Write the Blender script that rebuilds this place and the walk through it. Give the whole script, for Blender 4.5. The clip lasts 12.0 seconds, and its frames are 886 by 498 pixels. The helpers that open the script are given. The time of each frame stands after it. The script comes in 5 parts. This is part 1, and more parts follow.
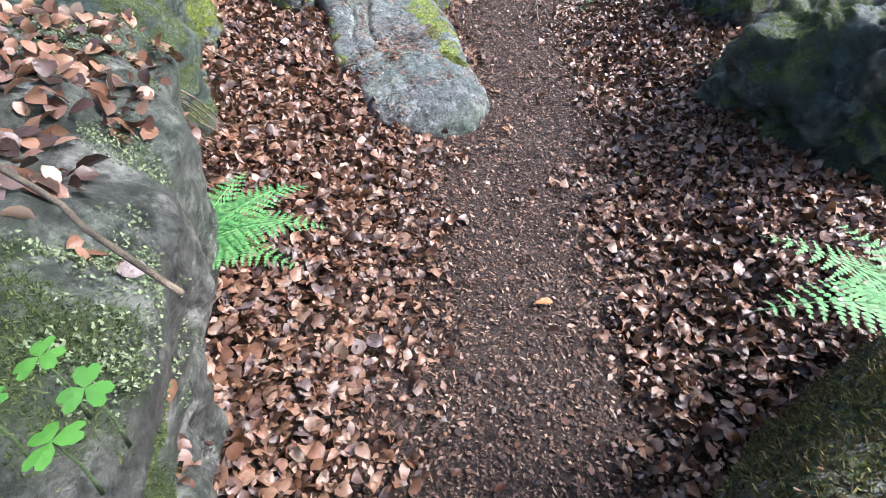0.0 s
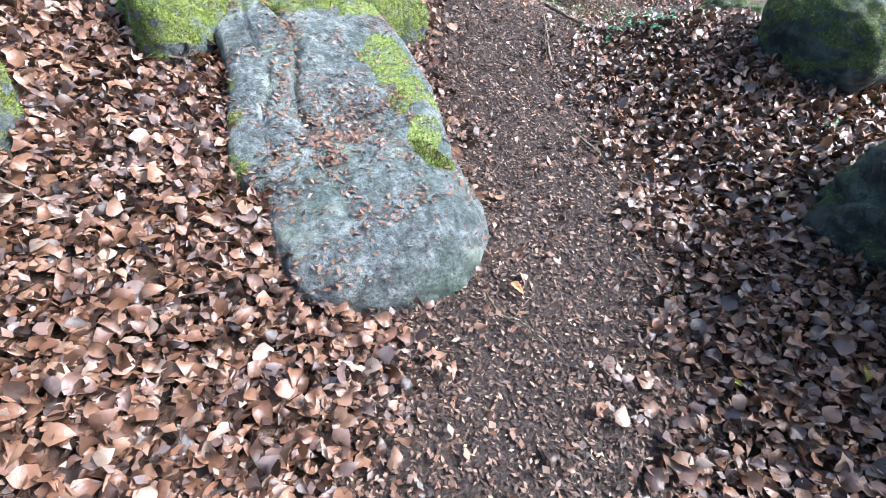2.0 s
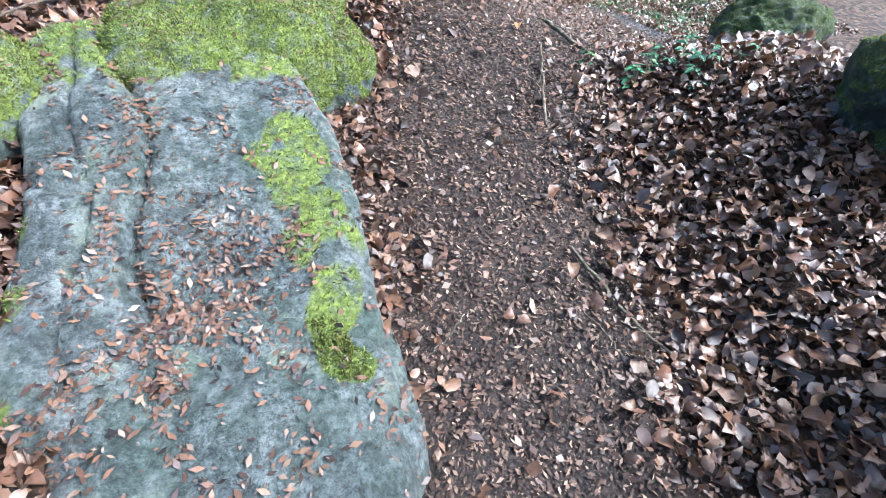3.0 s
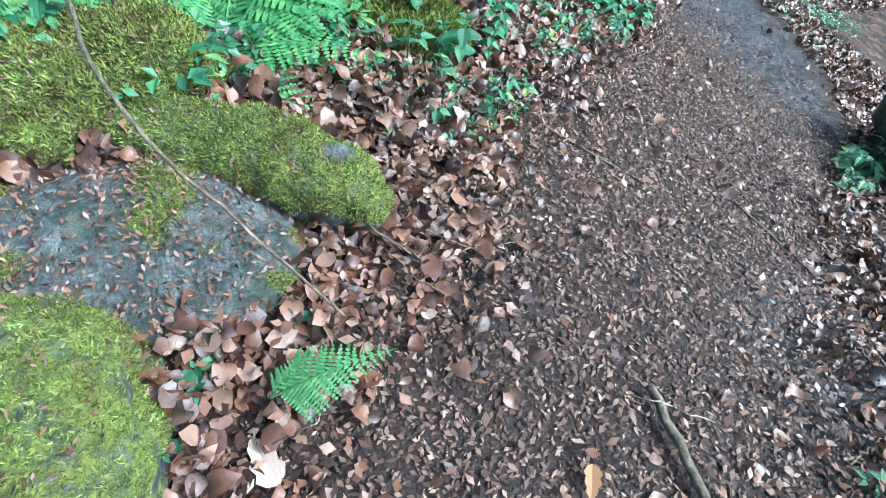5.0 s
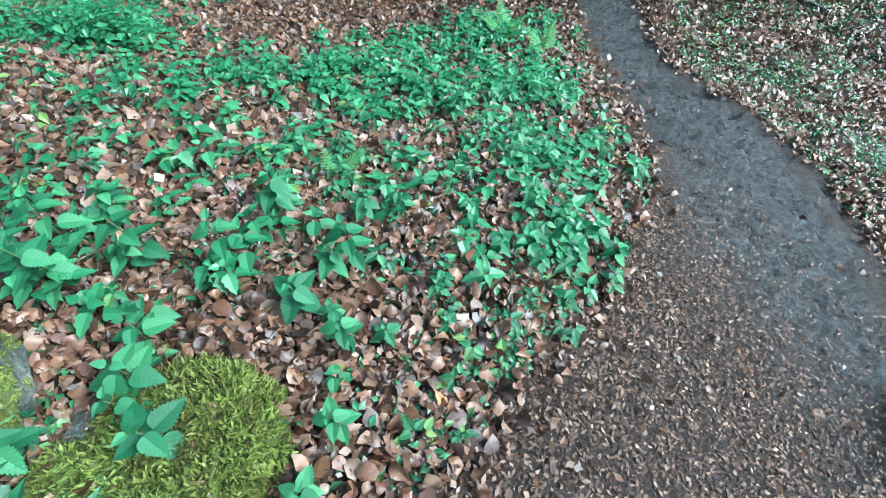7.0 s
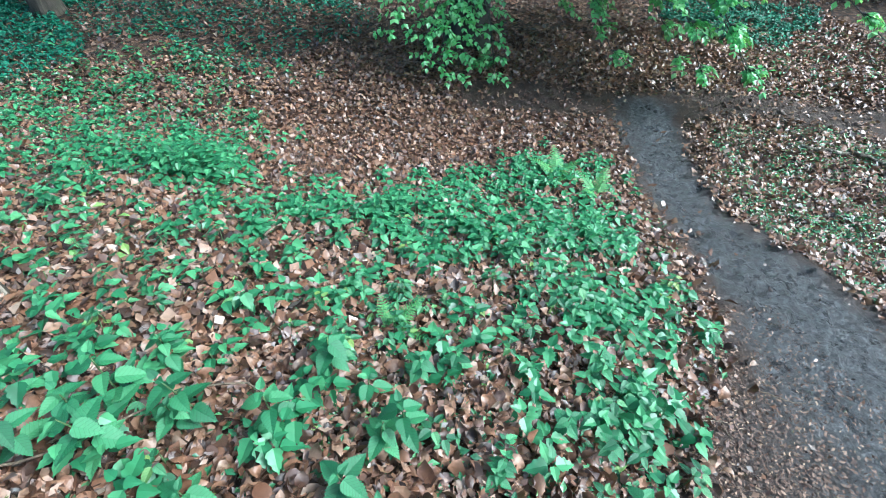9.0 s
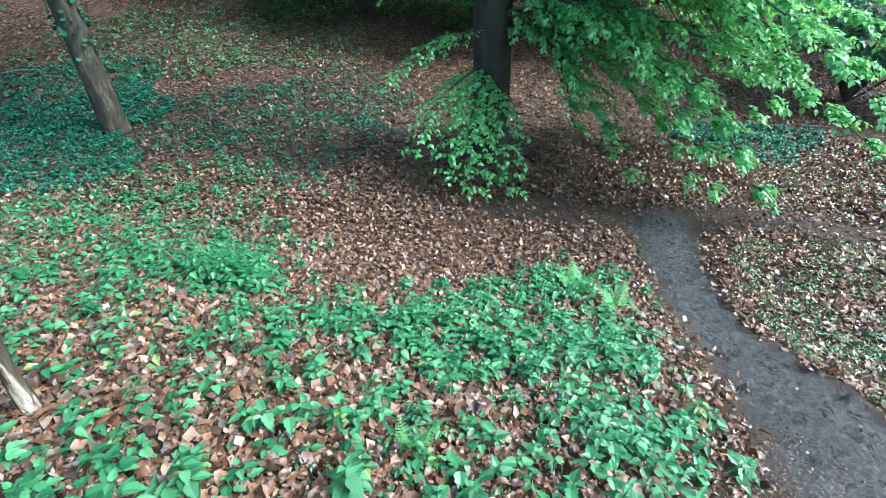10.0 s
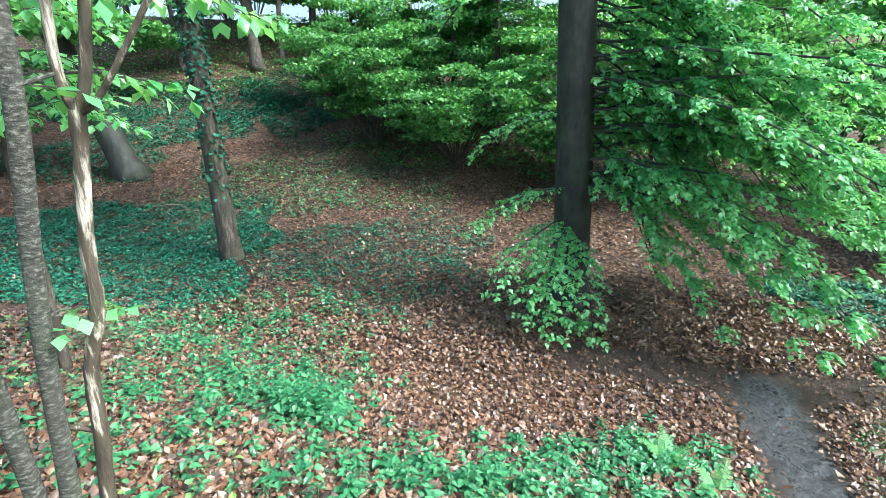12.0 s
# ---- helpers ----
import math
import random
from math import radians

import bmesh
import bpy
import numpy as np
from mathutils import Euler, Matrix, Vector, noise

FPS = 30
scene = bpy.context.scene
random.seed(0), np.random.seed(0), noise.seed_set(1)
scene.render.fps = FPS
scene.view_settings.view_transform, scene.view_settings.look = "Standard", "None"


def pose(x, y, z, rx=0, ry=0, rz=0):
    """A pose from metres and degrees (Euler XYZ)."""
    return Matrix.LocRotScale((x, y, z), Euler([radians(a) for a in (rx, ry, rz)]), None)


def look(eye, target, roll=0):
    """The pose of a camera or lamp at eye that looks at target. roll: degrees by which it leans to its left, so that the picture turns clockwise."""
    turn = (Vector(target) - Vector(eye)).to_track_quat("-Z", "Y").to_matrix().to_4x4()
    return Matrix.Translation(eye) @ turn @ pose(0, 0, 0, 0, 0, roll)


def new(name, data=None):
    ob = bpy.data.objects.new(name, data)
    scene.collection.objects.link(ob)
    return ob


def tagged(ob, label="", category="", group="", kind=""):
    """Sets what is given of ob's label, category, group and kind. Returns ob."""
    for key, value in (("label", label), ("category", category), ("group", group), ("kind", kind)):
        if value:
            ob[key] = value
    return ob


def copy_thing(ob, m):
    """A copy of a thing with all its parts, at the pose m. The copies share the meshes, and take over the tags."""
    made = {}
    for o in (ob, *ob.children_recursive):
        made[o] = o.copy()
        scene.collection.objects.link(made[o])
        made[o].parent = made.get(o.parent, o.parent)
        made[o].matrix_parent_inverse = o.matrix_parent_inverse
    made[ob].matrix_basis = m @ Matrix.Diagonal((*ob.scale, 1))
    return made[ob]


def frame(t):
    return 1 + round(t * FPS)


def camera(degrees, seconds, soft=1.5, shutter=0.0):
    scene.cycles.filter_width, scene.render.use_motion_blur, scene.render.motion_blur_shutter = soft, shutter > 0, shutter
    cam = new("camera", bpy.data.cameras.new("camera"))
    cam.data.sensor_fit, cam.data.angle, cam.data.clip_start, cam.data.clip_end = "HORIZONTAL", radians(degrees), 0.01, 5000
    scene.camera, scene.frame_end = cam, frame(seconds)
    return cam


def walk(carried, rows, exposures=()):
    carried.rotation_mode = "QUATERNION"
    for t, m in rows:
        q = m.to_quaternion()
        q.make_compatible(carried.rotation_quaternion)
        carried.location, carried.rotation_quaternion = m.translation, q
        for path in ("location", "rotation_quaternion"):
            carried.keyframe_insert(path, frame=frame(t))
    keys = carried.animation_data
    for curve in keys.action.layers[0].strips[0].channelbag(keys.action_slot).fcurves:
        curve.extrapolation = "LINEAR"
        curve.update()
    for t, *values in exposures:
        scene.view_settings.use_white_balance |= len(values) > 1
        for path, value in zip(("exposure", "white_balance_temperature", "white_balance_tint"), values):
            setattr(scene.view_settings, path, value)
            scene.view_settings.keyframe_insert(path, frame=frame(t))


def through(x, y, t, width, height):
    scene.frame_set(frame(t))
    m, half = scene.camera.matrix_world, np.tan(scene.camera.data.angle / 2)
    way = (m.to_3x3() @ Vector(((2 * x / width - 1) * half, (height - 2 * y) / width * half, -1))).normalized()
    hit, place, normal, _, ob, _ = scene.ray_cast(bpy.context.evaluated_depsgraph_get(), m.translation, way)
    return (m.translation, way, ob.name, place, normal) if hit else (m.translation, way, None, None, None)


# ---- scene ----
cam = camera(87.2, 12.0, soft=0.9)
PATH = [
    (0, pose(-2.887, -5.146, 1.141, 49.53, -3.43, -21.04)),
    (0.5, pose(-2.797, -4.899, 1.124, 48.75, -2.87, -22.39)),
    (1, pose(-2.731, -4.581, 1.103, 48.30, -3.19, -24.14)),
    (1.5, pose(-2.546, -4.249, 1.105, 48.02, -4.28, -24.58)),
    (2, pose(-2.408, -3.952, 1.139, 46.42, -5.51, -23.11)),
    (2.5, pose(-2.200, -3.631, 1.175, 45.35, -5.16, -22.42)),
    (2.7, pose(-2.076, -3.504, 1.169, 44.78, -5.29, -22.15)),
    (4.3, pose(-1.256, -1.639, 1.365, 24.79, -7.00, -22.09)),
    (4.5, pose(-1.197, -1.519, 1.350, 25.24, -6.86, -20.67)),
    (5, pose(-1.026, -1.162, 1.305, 25.91, -6.62, -18.99)),
    (5.5, pose(-0.702, -0.895, 1.310, 27.28, -4.46, -19.67)),
    (6, pose(-0.444, -0.598, 1.313, 27.81, -3.52, -21.12)),
    (6.5, pose(-0.187, -0.319, 1.319, 28.96, -2.34, -21.01)),
    (7, pose(-0.022, -0.027, 1.272, 30.43, -2.40, -17.98)),
    (7.2, pose(-0.009, 0.086, 1.263, 31.11, -2.45, -16.27)),
    (8.8, pose(-0.044, 0.200, 1.303, 41.37, -0.87, -12.32)),
    (9, pose(-0.050, 0.190, 1.331, 43.67, -0.89, -12.23)),
    (9.5, pose(-0.049, 0.195, 1.408, 49.55, -0.81, -11.25)),
    (10, pose(-0.053, 0.206, 1.477, 55.44, -0.17, -9.65)),
    (10.5, pose(-0.065, 0.210, 1.528, 60.70, 0.36, -6.93)),
    (11, pose(-0.085, 0.204, 1.582, 65.03, 0.48, -3.95)),
    (11.5, pose(-0.114, 0.205, 1.619, 68.41, 0.34, -1.43)),
    (12, pose(-0.120, 0.188, 1.644, 71.50, 0.30, -0.00)),
]
walk(cam, PATH, [(0, 1.5, 5650, 14), (1.5, 1.75, 5400, 11), (2.5, 1.68, 5200, 7), (4.5, 1.32, 4900, 0), (5.5, 1.2, 4850, -1), (7, 1.15, 4900, -8), (9.5, 1.25, 5100, -2), (12, 1.65, 5550, -1)])

# ---- light ----
world = bpy.data.worlds.new("overcast_sky")
scene.world = world
world.use_nodes = True
wn = world.node_tree
sky = wn.nodes.new("ShaderNodeTexSky")
sky.sky_type = "NISHITA"
sky.sun_disc = False
sky.sun_elevation = radians(46)
sky.sun_rotation = radians(111)
sky.dust_density = 6.0
sky.ozone_density = 0.6
wn.links.new(sky.outputs[0], wn.nodes["Background"].inputs[0])
wn.nodes["Background"].inputs[1].default_value = 0.15
sun_data = bpy.data.lights.new("sun", "SUN")
sun_data.energy = 2.8
sun_data.angle = radians(20)
sun_data.color = (1.0, 0.96, 0.9)
sun_ob = new("sun", sun_data)
sun_ob.matrix_world = look((9, -3.5, 10), (0, 0, 0))

# ---- terrain in numbers ----
TRAIL = [(-2.6, -9.0), (-2.45, -5.5), (-2.3, -4.5), (-1.75, -3.4), (-1.33, -2.75), (-1.08, -1.9), (-0.85, -1.4), (-0.1, -0.8),
         (0.65, -0.35), (1.45, 0.1), (2.15, 0.7), (2.45, 1.35), (2.62, 2.2), (2.95, 3.4), (3.45, 4.6)]
CROSS = [(1.6, 5.3), (3.5, 4.6), (4.7, 4.5), (6.0, 3.8), (8.5, 3.4), (12.0, 3.6)]


def sstep(a, b, v):
    t = np.clip((v - a) / (b - a), 0, 1)
    return t * t * (3 - 2 * t)


def smin(vals, k):
    return -k * np.log(sum(np.exp(-v / k) for v in vals))


def line_dist(x, y, line):
    """Distance to a polyline, and 1 on its left, -1 on its right."""
    best, side = np.full(np.shape(x), 1e9), np.ones(np.shape(x))
    for (ax, ay), (bx, by) in zip(line, line[1:]):
        ux, uy = bx - ax, by - ay
        t = np.clip(((x - ax) * ux + (y - ay) * uy) / (ux * ux + uy * uy), 0, 1)
        d = np.hypot(x - ax - t * ux, y - ay - t * uy)
        s = np.sign(ux * (y - ay) - uy * (x - ax))
        side = np.where(d < best, s, side)
        best = np.minimum(d, best)
    return best, side


def trail_dist(x, y):
    """Distance from the path's middle, less where the path is broad."""
    x, y = np.asarray(x, float), np.asarray(y, float)
    d, _ = line_dist(x, y, TRAIL)
    return np.clip(d - 0.24 * sstep(-0.7, 0.1, x) * (1 - sstep(1.0, 2.6, y)), 0, None)


def waves(x, y, size, seed):
    """Cheap smooth noise between about -1 and 1."""
    r = np.random.RandomState(seed)
    out = 0
    for k in range(7):
        a, f, p = r.uniform(0, 6.28), r.uniform(0.6, 1.7) * 6.28 / size, r.uniform(0, 6.28)
        out = out + np.sin((x * np.cos(a) + y * np.sin(a)) * f + p)
    return out / 3.6


def height(x, y):
    x, y = np.asarray(x, float), np.asarray(y, float)
    p1 = 0.40 + 0.155 * (y + 1.2)
    p2 = 0.06 - 0.29 * x - 0.12 * y
    p3 = 0.20 - 0.17 * x - 0.38 * y
    p1, p2, p3 = (np.clip(p, -6, 6) for p in (p1, p2, p3))
    z = smin((p1, p2, p3), 0.06) - 0.07
    yy = np.clip(y, 8, 30)
    q = -1.5 + 0.0148 * (yy - 8) ** 2
    q = np.minimum(q, 5.4) + 0.05 * np.clip(-x - 6, 0, 20)
    z = -smin((-z, -q), 0.15)
    d, s = line_dist(x, y, TRAIL)
    w = 1 - sstep(-1.6, -0.4, y)
    z = z + w * (np.where(s > 0, 0.14, 0.30) * sstep(0.45, 1.3, d) + 0.25 * sstep(1.3, 4, d))
    return z


def ground_z(x, y):
    d, _ = line_dist(x, y, TRAIL)
    rough = 0.3 + 0.7 * sstep(0.2, 0.7, d)
    return height(x, y) + rough * (0.022 * waves(x, y, 0.9, 3) + 0.012 * waves(x, y, 0.33, 4)) \
        + 0.05 * sstep(3, 8, np.hypot(x, y)) * waves(x, y, 3.0, 5)


# ---- materials ----
def material(name):
    m = bpy.data.materials.new(name)
    m.use_nodes = True
    t = m.node_tree
    return m, t, t.nodes["Principled BSDF"]


def node(t, kind, **inputs):
    n = t.nodes.new(kind)
    for k, v in inputs.items():
        n.inputs[k.replace("_", " ")].default_value = v
    return n


def ramp(t, fac, stops, interpolation="LINEAR"):
    r = t.nodes.new("ShaderNodeValToRGB")
    e = r.color_ramp.elements
    r.color_ramp.interpolation = interpolation
    while len(e) < len(stops):
        e.new(0.5)
    for el, (p, c) in zip(e, stops):
        el.position, el.color = p, (*c, 1)
    t.links.new(fac, r.inputs[0])
    return r.outputs[0]


def coords(t):
    return t.nodes.new("ShaderNodeTexCoord").outputs["Object"]


def noise_tex(t, scale, detail=4, rough=0.55):
    n = node(t, "ShaderNodeTexNoise", Scale=scale, Detail=detail, Roughness=rough)
    t.links.new(coords(t), n.inputs["Vector"])
    return n.outputs["Fac"]


def mix(t, fac, a, b, mode="MIX"):
    m = t.nodes.new("ShaderNodeMix")
    m.data_type, m.blend_type = "RGBA", mode
    for socket, v in ((m.inputs[0], fac), (m.inputs[6], a), (m.inputs[7], b)):
        if hasattr(v, "links"):
            t.links.new(v, socket)
        else:
            socket.default_value = v if isinstance(v, (int, float)) else (*v, 1)
    return m.outputs[2]


def bump(t, bsdf, fac, strength, distance):
    b = node(t, "ShaderNodeBump", Strength=strength, Distance=distance)
    t.links.new(fac, b.inputs["Height"])
    t.links.new(b.outputs[0], bsdf.inputs["Normal"])


def leaf_material(name, stops, rough=0.45, through=0.25, scale=60.0, veins=0, mottle=0.55, gloss=0.5, broad=0.0):
    """Leaves: a hue of its own for each leaf, blotches on it, some light through it."""
    m, t, b = material(name)
    geo = t.nodes.new("ShaderNodeNewGeometry")
    info = t.nodes.new("ShaderNodeObjectInfo")
    add = t.nodes.new("ShaderNodeMath")
    add.operation = "ADD"
    t.links.new(geo.outputs["Random Per Island"], add.inputs[0])
    t.links.new(info.outputs["Random"], add.inputs[1])
    fr = t.nodes.new("ShaderNodeMath")
    fr.operation = "FRACT"
    t.links.new(add.outputs[0], fr.inputs[0])
    col = ramp(t, fr.outputs[0], stops)
    col = mix(t, noise_tex(t, scale, 3), mix(t, mottle, col, (0.25, 0.22, 0.2), "MULTIPLY"), col)
    if broad:
        # wider patches of browner, drier tone
        col = mix(t, ramp(t, noise_tex(t, broad, 4, 0.65), [(0.4, (0, 0, 0)), (0.6, (1, 1, 1))]), mix(t, 1.0, col, (0.62, 0.5, 0.45), "MULTIPLY"), col)
    if veins:
        # side veins running forward from the midrib, in the leaf's own measure
        sx = t.nodes.new("ShaderNodeSeparateXYZ")
        t.links.new(coords(t), sx.inputs[0])
        last = None
        for op, a, bb in (("ABSOLUTE", sx.outputs[0], None), ("MULTIPLY", None, -0.8), ("ADD", None, sx.outputs[1]), ("MULTIPLY", None, veins * 6.283), ("SINE", None, None)):
            q = t.nodes.new("ShaderNodeMath")
            q.operation = op
            t.links.new(a if a is not None else last, q.inputs[0])
            if bb is not None:
                if hasattr(bb, "links"):
                    t.links.new(bb, q.inputs[1])
                else:
                    q.inputs[1].default_value = bb
            last = q.outputs[0]
        line = ramp(t, last, [(0.7, (1, 1, 1)), (0.98, (0.76, 0.8, 0.74))])
        col = mix(t, 1.0, col, line, "MULTIPLY")
    t.links.new(col, b.inputs["Base Color"])
    b.inputs["Roughness"].default_value = rough
    b.inputs["Specular IOR Level"].default_value = gloss
    bump(t, b, noise_tex(t, scale * 2.2, 4, 0.7), 0.5, 0.004)
    if through:
        tr = t.nodes.new("ShaderNodeBsdfTranslucent")
        t.links.new(mix(t, 0.35, mix(t, 1.0, col, (1.0, 1.0, 0.55), "MULTIPLY"), (0.5, 0.8, 0.2)) if through >= 0.5 else mix(t, 1.0, col, (1.0, 1.0, 0.55), "MULTIPLY"), tr.inputs[0])
        ms = t.nodes.new("ShaderNodeMixShader")
        ms.inputs[0].default_value = through
        out = t.nodes["Material Output"]
        t.links.new(b.outputs[0], ms.inputs[1])
        t.links.new(tr.outputs[0], ms.inputs[2])
        t.links.new(ms.outputs[0], out.inputs[0])
    return m


def ground_material():
    m, t, b = material("forest_floor")
    vor = node(t, "ShaderNodeTexVoronoi", Scale=17.0)
    t.links.new(coords(t), vor.inputs["Vector"])
    sep = t.nodes.new("ShaderNodeSeparateColor")
    t.links.new(vor.outputs["Color"], sep.inputs[0])
    litter = ramp(t, sep.outputs[0], [(0, (0.022, 0.014, 0.01)), (0.35, (0.07, 0.037, 0.022)), (0.7, (0.15, 0.078, 0.045)), (1, (0.24, 0.15, 0.098))])
    soil = ramp(t, noise_tex(t, 90, 6, 0.7), [(0.3, (0.016, 0.011, 0.009)), (0.5, (0.062, 0.041, 0.033)), (0.62, (0.125, 0.084, 0.066)), (0.72, (0.23, 0.16, 0.125))])
    # mud tones are tinted blue-grey, with the sky's reflection put into the colour
    mud = ramp(t, noise_tex(t, 22, 9, 0.75), [(0.36, (0.03, 0.03, 0.034)), (0.5, (0.095, 0.1, 0.11)), (0.64, (0.22, 0.232, 0.255))])
    a1 = t.nodes.new("ShaderNodeAttribute")
    a1.attribute_name = "soil"
    a2 = t.nodes.new("ShaderNodeAttribute")
    a2.attribute_name = "mud"
    col = mix(t, a1.outputs["Fac"], litter, soil)
    col = mix(t, a2.outputs["Fac"], col, mud)
    col = mix(t, noise_tex(t, 0.9, 3), mix(t, 1.0, col, (0.7, 0.66, 0.62), "MULTIPLY"), col)
    t.links.new(col, b.inputs["Base Color"])
    wet = ramp(t, noise_tex(t, 9, 5, 0.7), [(0.4, (0.16, 0.16, 0.16)), (0.58, (0.65, 0.65, 0.65))])
    rr = mix(t, a2.outputs["Fac"], (0.75, 0.75, 0.75), wet)
    t.links.new(rr, b.inputs["Roughness"])
    bump(t, b, noise_tex(t, 26, 9, 0.78), 1.0, 0.1)
    return m


BRIGHT_MOSS = ((0.06, 0.08, 0.02), (0.18, 0.23, 0.04), (0.34, 0.4, 0.08))
DARK_MOSS = ((0.02, 0.035, 0.01), (0.05, 0.075, 0.02), (0.1, 0.13, 0.035))


def rock_material(name, tones, wet=0.6, lichen=(0.30, 0.34, 0.26), moss=BRIGHT_MOSS):
    m, t, b = material(name)
    base = ramp(t, noise_tex(t, 6.5, 14, 0.78), [(0.34, tones[0]), (0.5, tones[1]), (0.64, tones[2])])
    spots = ramp(t, noise_tex(t, 26, 6, 0.7), [(0.42, (0, 0, 0)), (0.62, (1, 1, 1))])
    col = mix(t, spots, mix(t, 0.85, base, (0.42, 0.43, 0.4), "MULTIPLY"), base)
    pit = ramp(t, noise_tex(t, 75, 8, 0.75), [(0.36, (0.15, 0.15, 0.15)), (0.52, (1, 1, 1))])
    col = mix(t, 0.85, col, pit, "MULTIPLY")
    lic = ramp(t, noise_tex(t, 7.0, 7, 0.7), [(0.57, (0, 0, 0)), (0.66, (0.7, 0.7, 0.7))])
    col = mix(t, lic, col, lichen)
    green = ramp(t, noise_tex(t, 1.9, 5, 0.6), [(0.44, (0, 0, 0)), (0.66, (0.6, 0.6, 0.6))])
    col = mix(t, green, col, (0.065, 0.11, 0.075))
    at = t.nodes.new("ShaderNodeAttribute")
    at.attribute_name = "moss"
    tone = ramp(t, noise_tex(t, 55, 5, 0.7), [(0.3, moss[0]), (0.5, moss[1]), (0.7, moss[2])])
    fac = t.nodes.new("ShaderNodeMath")
    fac.operation = "MULTIPLY"
    t.links.new(at.outputs["Fac"], fac.inputs[0])
    t.links.new(ramp(t, noise_tex(t, 18, 7, 0.8), [(0.36, (0, 0, 0)), (0.52, (1, 1, 1))]), fac.inputs[1])
    col = mix(t, fac.outputs[0], col, tone)
    t.links.new(col, b.inputs["Base Color"])
    rr = node(t, "ShaderNodeMapRange", To_Min=wet, To_Max=0.95)
    t.links.new(fac.outputs[0], rr.inputs[0])
    t.links.new(rr.outputs[0], b.inputs["Roughness"])
    bump(t, b, noise_tex(t, 38, 10, 0.72), 1.0, 0.035)
    return m


def bark_material(name, tones, scale=9.0, stretch=0.25, rough=0.8):
    m, t, b = material(name)
    mp = node(t, "ShaderNodeMapping")
    mp.inputs["Scale"].default_value = (1, 1, stretch)
    t.links.new(coords(t), mp.inputs[0])
    n = node(t, "ShaderNodeTexNoise", Scale=scale, Detail=8, Roughness=0.68)
    t.links.new(mp.outputs[0], n.inputs["Vector"])
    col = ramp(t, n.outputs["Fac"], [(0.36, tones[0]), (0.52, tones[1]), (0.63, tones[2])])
    algae = ramp(t, noise_tex(t, 2.2, 4), [(0.5, (0, 0, 0)), (0.7, (0.5, 0.5, 0.5))])
    col = mix(t, algae, col, (0.06, 0.085, 0.04))
    t.links.new(col, b.inputs["Base Color"])
    b.inputs["Roughness"].default_value = rough
    bump(t, b, n.outputs["Fac"], 0.7, 0.03)
    return m


M_GROUND = ground_material()
LITTER = [(0, (0.03, 0.018, 0.014)), (0.14, (0.09, 0.048, 0.033)), (0.32, (0.21, 0.1, 0.057)), (0.44, (0.17, 0.13, 0.125)), (0.58, (0.24, 0.118, 0.068)), (0.78, (0.3, 0.165, 0.1)), (0.94, (0.32, 0.2, 0.135)), (1, (0.38, 0.29, 0.23))]
M_LITTER = leaf_material("dead_leaves", LITTER, 0.34, 0.08, 60, 0, 0.75, 0.6)
M_CHIPS = leaf_material("leaf_chips", [(0, (0.03, 0.018, 0.014)), (0.45, (0.1, 0.06, 0.045)), (0.8, (0.2, 0.128, 0.092)), (0.94, (0.3, 0.2, 0.145)), (1, (0.44, 0.32, 0.22))], 0.55, 0.0, 80, 0, 0.5, 0.25)
M_NETTLE = leaf_material("nettle_green", [(0, (0.034, 0.14, 0.06)), (0.5, (0.062, 0.235, 0.1)), (1, (0.125, 0.36, 0.155))], 0.4, 0.25, 14, 7, 0.4)
M_HERB = leaf_material("herb_green", [(0, (0.036, 0.13, 0.06)), (0.5, (0.07, 0.22, 0.1)), (0.9, (0.14, 0.35, 0.14)), (1, (0.26, 0.38, 0.09))], 0.35, 0.2, 12, 6)
M_IVY = leaf_material("ivy_green", [(0, (0.012, 0.08, 0.045)), (0.5, (0.022, 0.14, 0.08)), (1, (0.035, 0.24, 0.13))], 0.55, 0.1, 90)
M_FERN = leaf_material("fern_green", [(0, (0.07, 0.24, 0.07)), (0.6, (0.13, 0.36, 0.115)), (1, (0.2, 0.45, 0.14))], 0.45, 0.3, 70, 0, 0.2)
M_SORREL = leaf_material("sorrel_green", [(0, (0.06, 0.24, 0.025)), (1, (0.12, 0.36, 0.04))], 0.45, 0.2, 50, 0, 0.2)
M_BEECH = leaf_material("beech_green", [(0, (0.09, 0.33, 0.11)), (0.5, (0.17, 0.5, 0.19)), (1, (0.32, 0.66, 0.3))], 0.3, 0.5, 30, 0, 0.12, 0.9)
M_FAR = leaf_material("woodland_green", [(0, (0.045, 0.16, 0.05)), (0.5, (0.12, 0.33, 0.09)), (1, (0.27, 0.52, 0.17))], 0.45, 0.4, 20, 0, 0.2)
M_BUSH = leaf_material("shrub_green", [(0, (0.04, 0.12, 0.07)), (0.5, (0.11, 0.28, 0.17)), (1, (0.24, 0.44, 0.28))], 0.45, 0.3, 30, 0, 0.2)
M_MOSS = leaf_material("moss_green", [(0, (0.07, 0.085, 0.02)), (0.4, (0.18, 0.26, 0.04)), (0.8, (0.31, 0.4, 0.075)), (1, (0.42, 0.48, 0.16))], 0.8, 0.2, 30, broad=11.0)
M_MOSSDARK = leaf_material("dark_moss", [(0, (0.03, 0.05, 0.015)), (0.6, (0.075, 0.12, 0.03)), (1, (0.15, 0.19, 0.05))], 0.8, 0.15, 30)
M_HUMP = leaf_material("brown_moss", [(0, (0.05, 0.04, 0.02)), (0.5, (0.13, 0.115, 0.04)), (0.85, (0.2, 0.2, 0.06)), (1, (0.3, 0.33, 0.1))], 0.8, 0.15, 30, broad=9.0)
